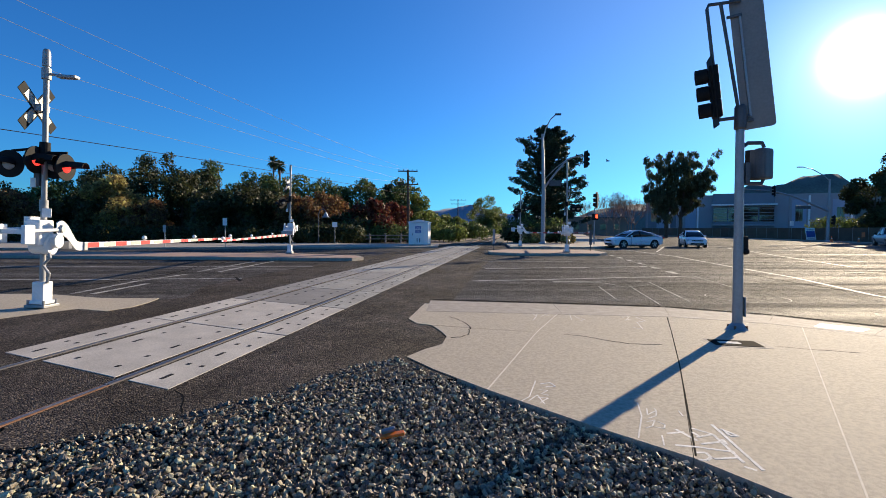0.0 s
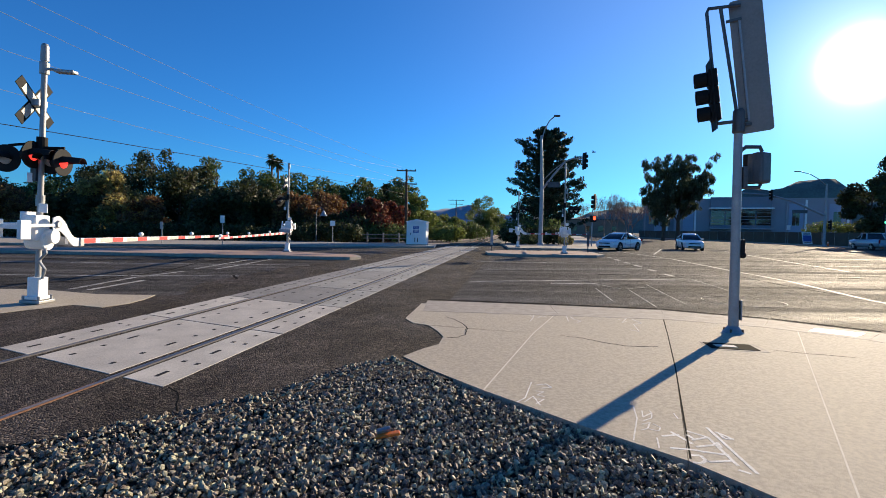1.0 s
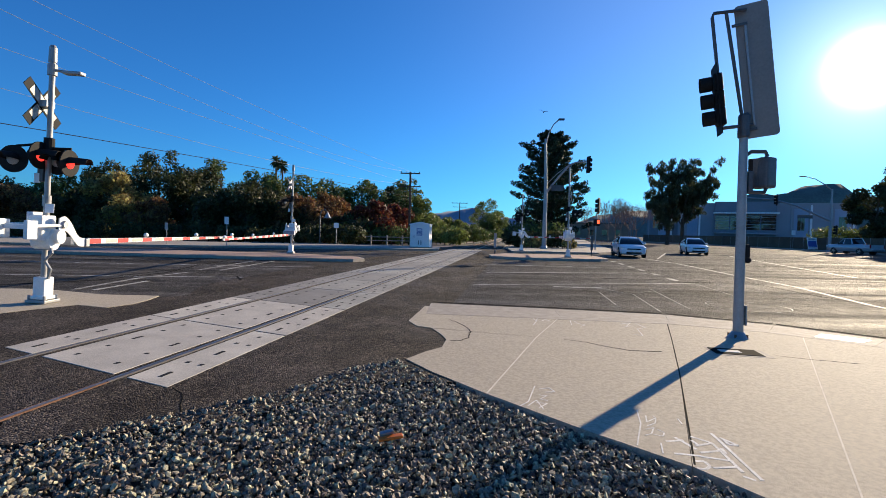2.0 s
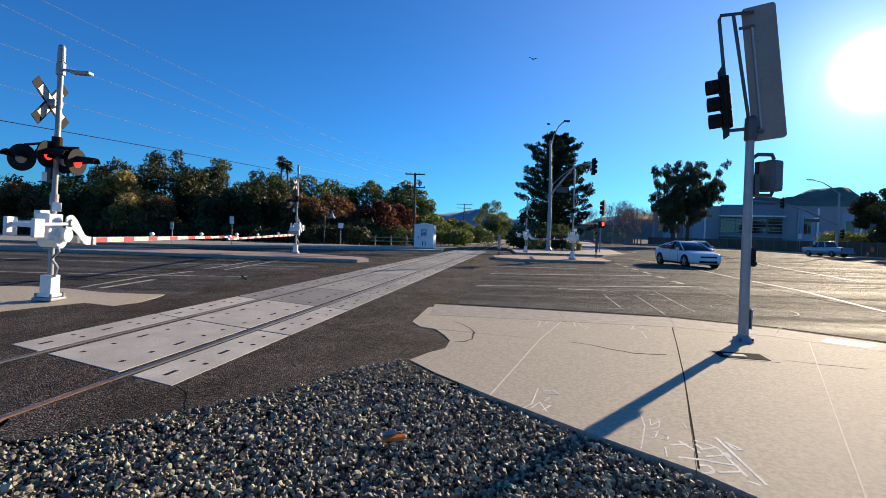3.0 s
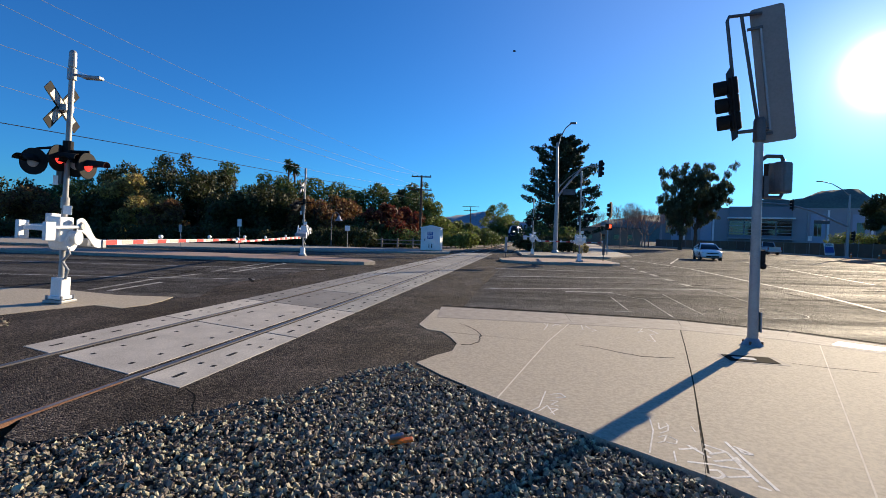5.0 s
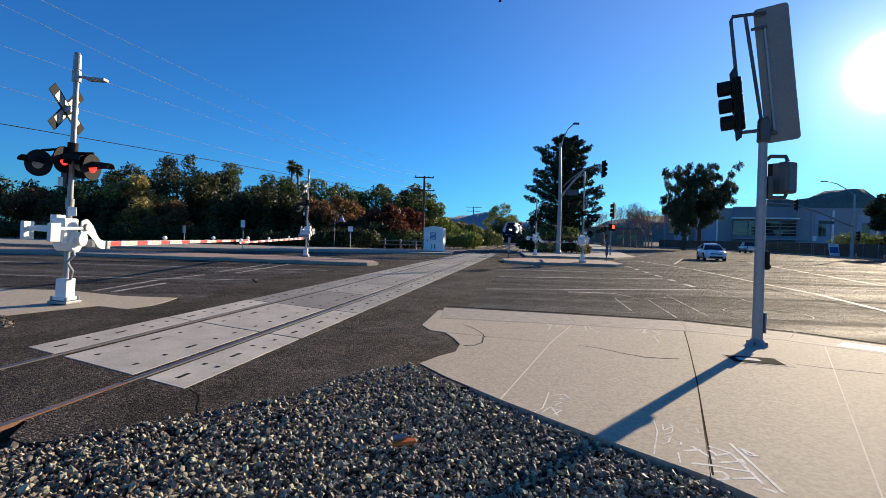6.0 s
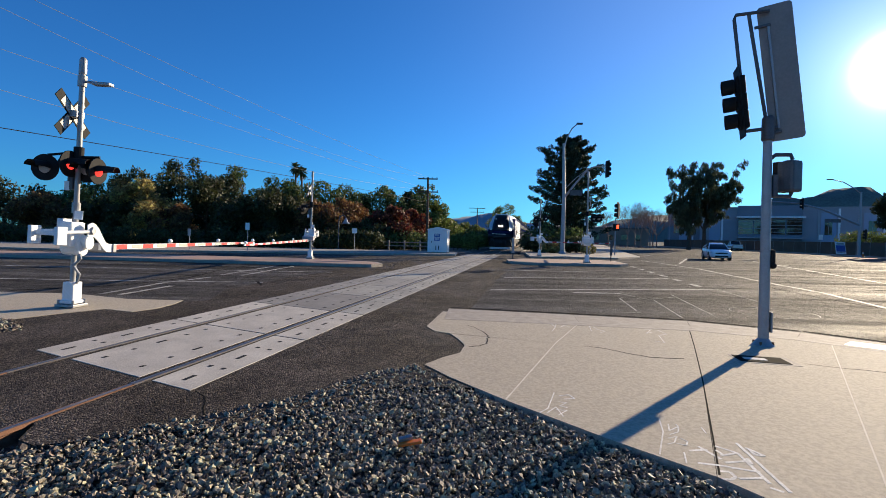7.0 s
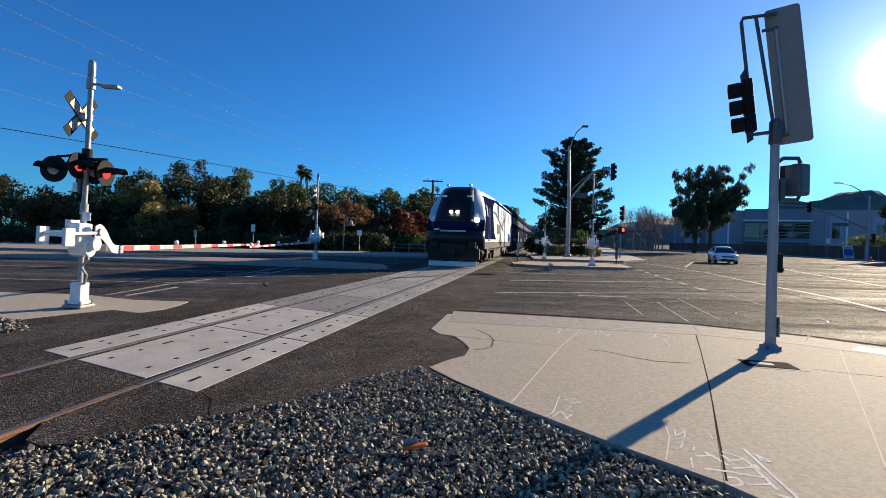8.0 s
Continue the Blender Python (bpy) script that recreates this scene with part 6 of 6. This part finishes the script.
def bogie(parent, y, axles=(-1.4, 1.4), r=0.5):
    bg_ = part("bogie_frame", box(box(B(), -1.15, y, 0.62, 0.2, 4.0, 0.35, 0.05), 1.15, y, 0.62, 0.2, 4.0, 0.35, 0.05), T_UNDER, parent)
    for a in axles:
        for s in (-1, 1):
            bm = B()
            disc(bm, pose(s * 0.76, y + a, r + 0.01, 0, 0, -90), r, r, -0.06, 0.06, 28)
            part("wheel", bm, T_DARK, bg_)
            part("axle_box", box(B(), s * 1.28, y + a, r, 0.2, 0.36, 0.34, 0.04), T_UNDER, bg_)


loco = thing("locomotive", "navy and white diesel passenger locomotive with lit headlights", "locomotive")
shell(loco, "nose", T_BLUE, lambda x, y, z: z > 1.7 and (z < 2.3 or z < 2.62 and abs(x) > 1.0) and y < 1, "navy blue nose")
shell(loco, "lower_apron", T_MASK, lambda x, y, z: z <= 1.7 and y < 1, "dark lower apron")
shell(loco, "windscreen_mask", T_MASK, lambda x, y, z: (z >= 2.62 and abs(x) < 1.0 or z >= 2.3 and abs(x) <= 1.0) and y < 2.0, "glossy black windscreen band")
shell(loco, "corner_pillar", T_SILVER, lambda x, y, z: z >= 2.62 and y < 2.0 and x <= -1.0)
shell(loco, "corner_pillar", T_SILVER, lambda x, y, z: z >= 2.62 and y < 2.0 and x >= 1.0)
shell(loco, "cab_roof", T_SILVER, lambda x, y, z: y >= 2.0)
WINDOWS = [(1.6, 2.3), (6.5, 7.1)]
for s in (-1, 1):
    def slab(name, pts, material, label="", d=0.0, th=0.06):
        bm = B()
        bm.faces.new([bm.verts.new((0, max(y, 0.1), z)) for y, z in pts])
        for cut in range(1, 14):
            for at, way in (((0, 0.1 + cut * 0.45, 0), (0, 1, 0)), ((0, 0, 1.3 + cut * 0.22), (0, 0, 1))):
                bmesh.ops.bisect_plane(bm, geom=bm.verts[:] + bm.edges[:] + bm.faces[:], plane_co=at, plane_no=way)
        for v in bm.verts:
            v.co = nose_point(s * HW, v.co.y, v.co.z) + Vector((s * d, 0, 0))
        out = bmesh.ops.extrude_face_region(bm, geom=bm.faces[:])
        bmesh.ops.translate(bm, verts=[v for v in out["geom"] if isinstance(v, bmesh.types.BMVert)], vec=(-s * th, 0, 0))
        bmesh.ops.recalc_face_normals(bm, faces=bm.faces[:])
        return part(name, bm, material, loco, label)

    slab("side_wall", [(0.3, 0.98), (21.6, 0.98), (21.6, 4.36), (2.6, 4.36), (1.55, 4.1), (1.0, 3.4), (0.5, 2.6), (0.14, 2.3)], T_WHITE, "white side wall")
    slab("cab_side", [(0.3, 1.5), (7.0, 1.5), (5.9, 1.85), (5.2, 2.4), (4.9, 3.0), (5.0, 3.6), (5.6, 4.05), (6.6, 4.3), (2.2, 4.3), (1.7, 4.1), (1.1, 3.35), (0.55, 2.55), (0.25, 2.3)], T_BLUE, "navy blue cab side", d=0.012)
    slab("side_sill", [(0.35, 0.98), (21.6, 0.98), (21.6, 1.34), (0.3, 1.34)], T_UNDER, "dark grey sill", d=0.014)
    slab("white_stripe", [(0.3, 1.35), (21.6, 1.35), (21.6, 1.5), (0.3, 1.5)], T_WHITE, "white stripe", d=0.016)
    slab("cab_window", [(1.35, 2.75), (1.95, 2.75), (1.95, 3.45), (1.65, 3.45)], T_MASK, "dark cab side window", d=0.022)
    slab("cab_door", [(2.05, 1.55), (2.6, 1.55), (2.6, 3.5), (2.05, 3.5)], T_BLUE, "silver-edged cab door", d=0.020)
    slab("roof_band", [(6.0, 4.12), (21.6, 4.12), (21.6, 4.36), (6.0, 4.36)], T_BLUE, "navy band under the roof", d=0.013)
    for y in (7.4, 10.6, 13.5, 17.5):
        slab("louvre_panel", [(y, 2.6), (y + 0.9, 2.6), (y + 0.9, 3.9), (y, 3.9)], T_SILVER, "", d=0.018)
    slab("flank_line", [(5.2, 3.22), (6.6, 3.18), (12.4, 2.25), (12.4, 2.1), (6.5, 3.04), (5.2, 3.08)], T_MASK, "thin dark line sweeping down the flank", d=0.021)
    slab("side_grille", [(7.6, 1.9), (9.6, 1.9), (9.6, 2.5), (7.6, 2.5)], T_UNDER, "dark grille", d=0.02)
    slab("blue_flash", [(10.6, 1.55), (21.6, 1.55), (21.6, 4.3), (12.6, 4.3)], T_BLUE, "navy blue rear flank", d=0.012) if s < 0 else None
    part("handrail", tube(B(), [(s * 1.6, 2.0, 1.4), (s * 1.6, 2.0, 3.2)], 0.02, 6), ALU, loco)
    part("handrail", tube(B(), [(s * 1.6, 2.72, 1.4), (s * 1.6, 2.72, 3.2)], 0.02, 6), ALU, loco)
    part("step_well", box(B(), s * 1.46, 2.36, 0.72, 0.14, 0.6, 0.5, 0.02), T_UNDER, loco)
part("rear_wall", box(B(), 0, 21.58, 2.65, 2.9, 0.06, 3.3), T_UNDER, loco)
part("underframe", box(B(), 0, 11.2, 0.98, 2.7, 20.8, 0.3, 0.03), T_UNDER, loco)
part("fuel_tank", box(B(), 0, 10.8, 0.6, 2.6, 5.2, 0.7, 0.12), T_UNDER, loco)
bogie(loco, 4.2)
bogie(loco, 17.4)
# the pilot takes the near-black underframe colour
part("pilot", box(box(B(), 0, 0.42, 0.72, 2.7, 0.3, 0.56, 0.05), 0, 0.3, 1.0, 2.5, 0.25, 0.3, 0.03), T_UNDER, loco, "near-black pilot")
part("snow_plough", box(B(), 0, 0.14, 0.2, 2.5, 0.1, 0.26, 0.02), T_SILVER, loco, "pale plough blade")
part("coupler", box(box(B(), 0, -0.12, 0.85, 0.3, 0.6, 0.28, 0.05), 0, -0.38, 0.86, 0.38, 0.2, 0.36, 0.06), T_UNDER, loco)
part("coupler_pocket", box(B(), 0, 0.04, 0.98, 1.3, 0.14, 0.5, 0.04), T_UNDER, loco)
for s in (-1, 1):
    bm = B()
    disc(bm, pose(s * 0.165, 0.30, 2.86, 0, 0, 180), 0.075, 0.075, -0.05, 0.12, 20)
    part("headlight", bm, BEAM, loco, "bright lit headlight")
    bm = B()
    disc(bm, pose(s * 1.16, 0.52, 2.46, 0, 0, 180), 0.12, 0.12, 0.0, 0.14, 20)
    part("ditch_light", bm, BEAM if s > 0 else T_SILVER, loco, "lit ditch light" if s > 0 else "unlit ditch light")
    bm = B()
    disc(bm, pose(s * 1.14, 0.44, 2.18, 0, 0, 180), 0.10, 0.10, 0.0, 0.1, 18)
    part("marker_light", bm, T_MASK, loco)
    part("number_board", box(B(), s * 0.66, 0.93, 3.72, 0.26, 0.05, 0.08, 0.01, None), WHITE, loco, "small pale number board")
    part("buffer_beam_hose", tube(B(), [(s * 0.7, 0.1, 1.0), (s * 0.72, -0.1, 0.7), (s * 0.6, 0.0, 0.5)], 0.03, 6), RUBBER, loco)
    part("uncoupling_box", box(B(), s * 0.98, 0.08, 1.18, 0.42, 0.14, 0.34, 0.03), T_UNDER, loco)
    part("roof_horn", box(B(), s * 0.62 - 0.05, 1.9, 4.40, 0.14, 0.3, 0.12, 0.03), T_SILVER, loco)
part("front_grille", box(B(), 0, 0.28, 2.42, 1.0, 0.08, 0.22, 0.02), T_UNDER, loco)
for k in range(14):
    part("lettering_bar", box(B(), -0.62 + k * 0.095, 0.02, 1.88, 0.06, 0.02, 0.09), T_SILVER, loco)
part("logo_shape", box(B(), -0.85, 0.03, 1.95, 0.28, 0.02, 0.07), T_SILVER, loco)
for x in (-0.52, 0.52):
    part("wiper", tube(B(), [(x, 0.42, 2.95), (x * 0.7, 0.68, 3.4)], 0.012, 5), BLACK, loco)


def coach(label):
    c = thing("passenger_coach", label, "railway coach", None, "coaches of the train")
    L = 25.9
    secs = []
    for y in (0, 0.08, L - 0.08, L):
        k = 0.985 if y in (0, L) else 1
        secs.append([(x * k, y, z) for x, z in ((-1.5, 0.55), (1.5, 0.55), (1.5, 4.2), (1.38, 4.55), (0.9, 4.85), (-0.9, 4.85), (-1.38, 4.55), (-1.5, 4.2))])
    part("body_shell", loft(B(), secs), T_DARK, c, "near-black bluish coach shell")
    for s in (-1, 1):
        part("blue_band", box(B(), s * 1.505, L / 2, 3.4, 0.02, L - 0.6, 1.3), T_BLUE, c, "navy blue window band")
        part("lower_band", box(B(), s * 1.505, L / 2, 1.5, 0.02, L - 0.6, 0.7), T_BLUE, c)
        for k in range(14):
            part("upper_window", box(B(), s * 1.512, 1.6 + k * 1.75, 3.45, 0.02, 1.35, 0.62), COACHGLASS, c)
        for k in (1, 2, 3, 5, 9, 10, 11, 12):
            part("lower_window", box(B(), s * 1.512, 1.6 + k * 1.75, 1.5, 0.02, 1.1, 0.5), COACHGLASS, c)
        part("coach_door", box(B(), s * 1.515, 13.0, 1.55, 0.02, 0.9, 1.9), T_SILVER, c)
    bogie(c, 3.4, (-1.25, 1.25), 0.45)
    bogie(c, L - 3.4, (-1.25, 1.25), 0.45)
    part("gangway", box(B(), 0, -0.2, 2.6, 1.1, 0.5, 2.2, 0.04), RUBBER, c)
    return c


coach_a = coach("tall double-deck coach with a navy window band")
coaches = [coach_a] + [copy_thing(coach_a, Matrix()) for _ in range(4)]

# ---- birds ----
def bird(label):
    bd_ = thing("bird", label, "bird")
    bm = B()
    bmesh.ops.create_uvsphere(bm, u_segments=10, v_segments=6, radius=0.09, matrix=Matrix.Diagonal((0.7, 2.2, 0.7, 1)))
    part("torso", bm, BLACK, bd_)
    for s in (-1, 1):
        part("wing", loft(B(), [[(s * 0.05, -0.1, 0.02), (s * 0.05, 0.12, 0.02), (s * 0.05, 0.12, 0.035), (s * 0.05, -0.1, 0.035)], [(s * 0.28, -0.1, 0.14), (s * 0.28, 0.08, 0.14), (s * 0.28, 0.08, 0.15), (s * 0.28, -0.1, 0.15)], [(s * 0.45, 0.02, 0.1), (s * 0.45, 0.1, 0.1), (s * 0.45, 0.1, 0.105), (s * 0.45, 0.02, 0.105)]]), BLACK, bd_)
    part("tail", box(B(), 0, 0.24, 0, 0.1, 0.16, 0.012, 0.003), BLACK, bd_)
    return bd_


bird_a, bird_b = bird("dark bird flying across the sky"), bird("dark bird climbing over the trees")


def heading(dx, dy):
    """Turn that points a thing's front (-y) along dx, dy."""
    return math.degrees(math.atan2(dy, dx)) + 90


def roll_wheels(car, rows, r):
    """Turn a car's wheels by the way that it goes."""
    ts, way = [rows[0][0]], [0.0]
    for (ta, xa, ya), (tb, xb, yb) in zip(rows, rows[1:]):
        ts.append(tb)
        way.append(way[-1] + math.hypot(xb - xa, yb - ya))
    for wh in [c for c in car.children if c.name.split(".")[0] == "wheel"]:
        x, y, z = wh.location
        walk(wh, [(k / 30, pose(x, y, z, math.degrees(float(np.interp(k / 30, ts, way)) / r))) for k in range(241)])


def motions():
    rows = [(0, 15.8, 40.4, -0.97, -0.2), (0.6, 14.95, 40.0, -0.92, -0.4), (1, 14.5, 39.5, -0.75, -0.66), (1.4, 13.8, 38.2, -0.52, -0.85), (1.7, 13.62, 37.43, -0.34, -0.94), (2.3, 13.35, 33.4, -0.05, -1), (2.8, 13.75, 30.0, 0.06, -1), (3.2, 14.2, 27.4, 0.04, -1), (3.6, 14.85, 24.83, -0.03, -1), (4, 14.8, 20.9, -0.07, -1), (4.4, 14.18, 15.55, -0.08, -1), (4.7, 13.89, 11.8, -0.08, -1), (5.8, 13.1, -1.5, -0.06, -1), (8, 11.76, -27, -0.05, -1)]
    walk(sedan_a, [(t, pose(x, y, 0, 0, 0, heading(dx, dy))) for t, x, y, dx, dy in rows])
    roll_wheels(sedan_a, [(t, x, y) for t, x, y, _, _ in rows], 0.325)
    walk(sedan_b, [(t, pose(22.2, 43.4, 0, 0, 0, heading(-0.27, -0.96))) for t in (0, 8)])
    rows = [(0, 46.08, 50), (0.7, 47.3, 52.5), (1.5, 48.15, 55.5), (2.8, 47.21, 60), (3.5, 46.78, 64), (4.5, 46.16, 70), (6, 49.21, 84), (8, 57.8, 112)]
    TURNS = [(0.44, 0.9), (0.35, 0.94), (-0.01, 1.0), (-0.16, 0.99), (-0.1, 0.99), (0.12, 0.99), (0.27, 0.96), (0.29, 0.96)]
    walk(truck, [(t, pose(x, y, 0, 0, 0, heading(dx, dy))) for (t, x, y), (dx, dy) in zip(rows, TURNS)])
    roll_wheels(truck, rows, 0.39)
    for ob, lead in [(loco, 0.0)] + [(c, 22.6 + 26.8 * k) for k, c in enumerate(coaches)]:
        walk(ob, [(t, Matrix.Translation(T(25.0 + 34.0 * (8 - t) + lead, 0, 0.02)) @ pose(0, 0, 0, 0, 0, -8.9)) for t in (0, 2, 4, 6, 7, 8)])
    walk(bird_a, [(t, pose(x, 60, z, 0, 20, -80)) for t, x, z in ((0, 20.05, 9.9), (1, 18.5, 11.2), (1.5, 17.4, 11.8), (3.5, 9.9, 16.8), (4.5, 7.5, 21.3), (5.8, 4.6, 28.8), (8, -0.2, 42.7))])
    walk(bird_b, [(t, pose(x, 50, z, 0, -15, 160)) for t, x, z in ((0, 13.0, 5.9), (2.8, 8.3, 18.1), (3.5, 7.0, 22.4), (8, 2.8, 48.1))])


motions()
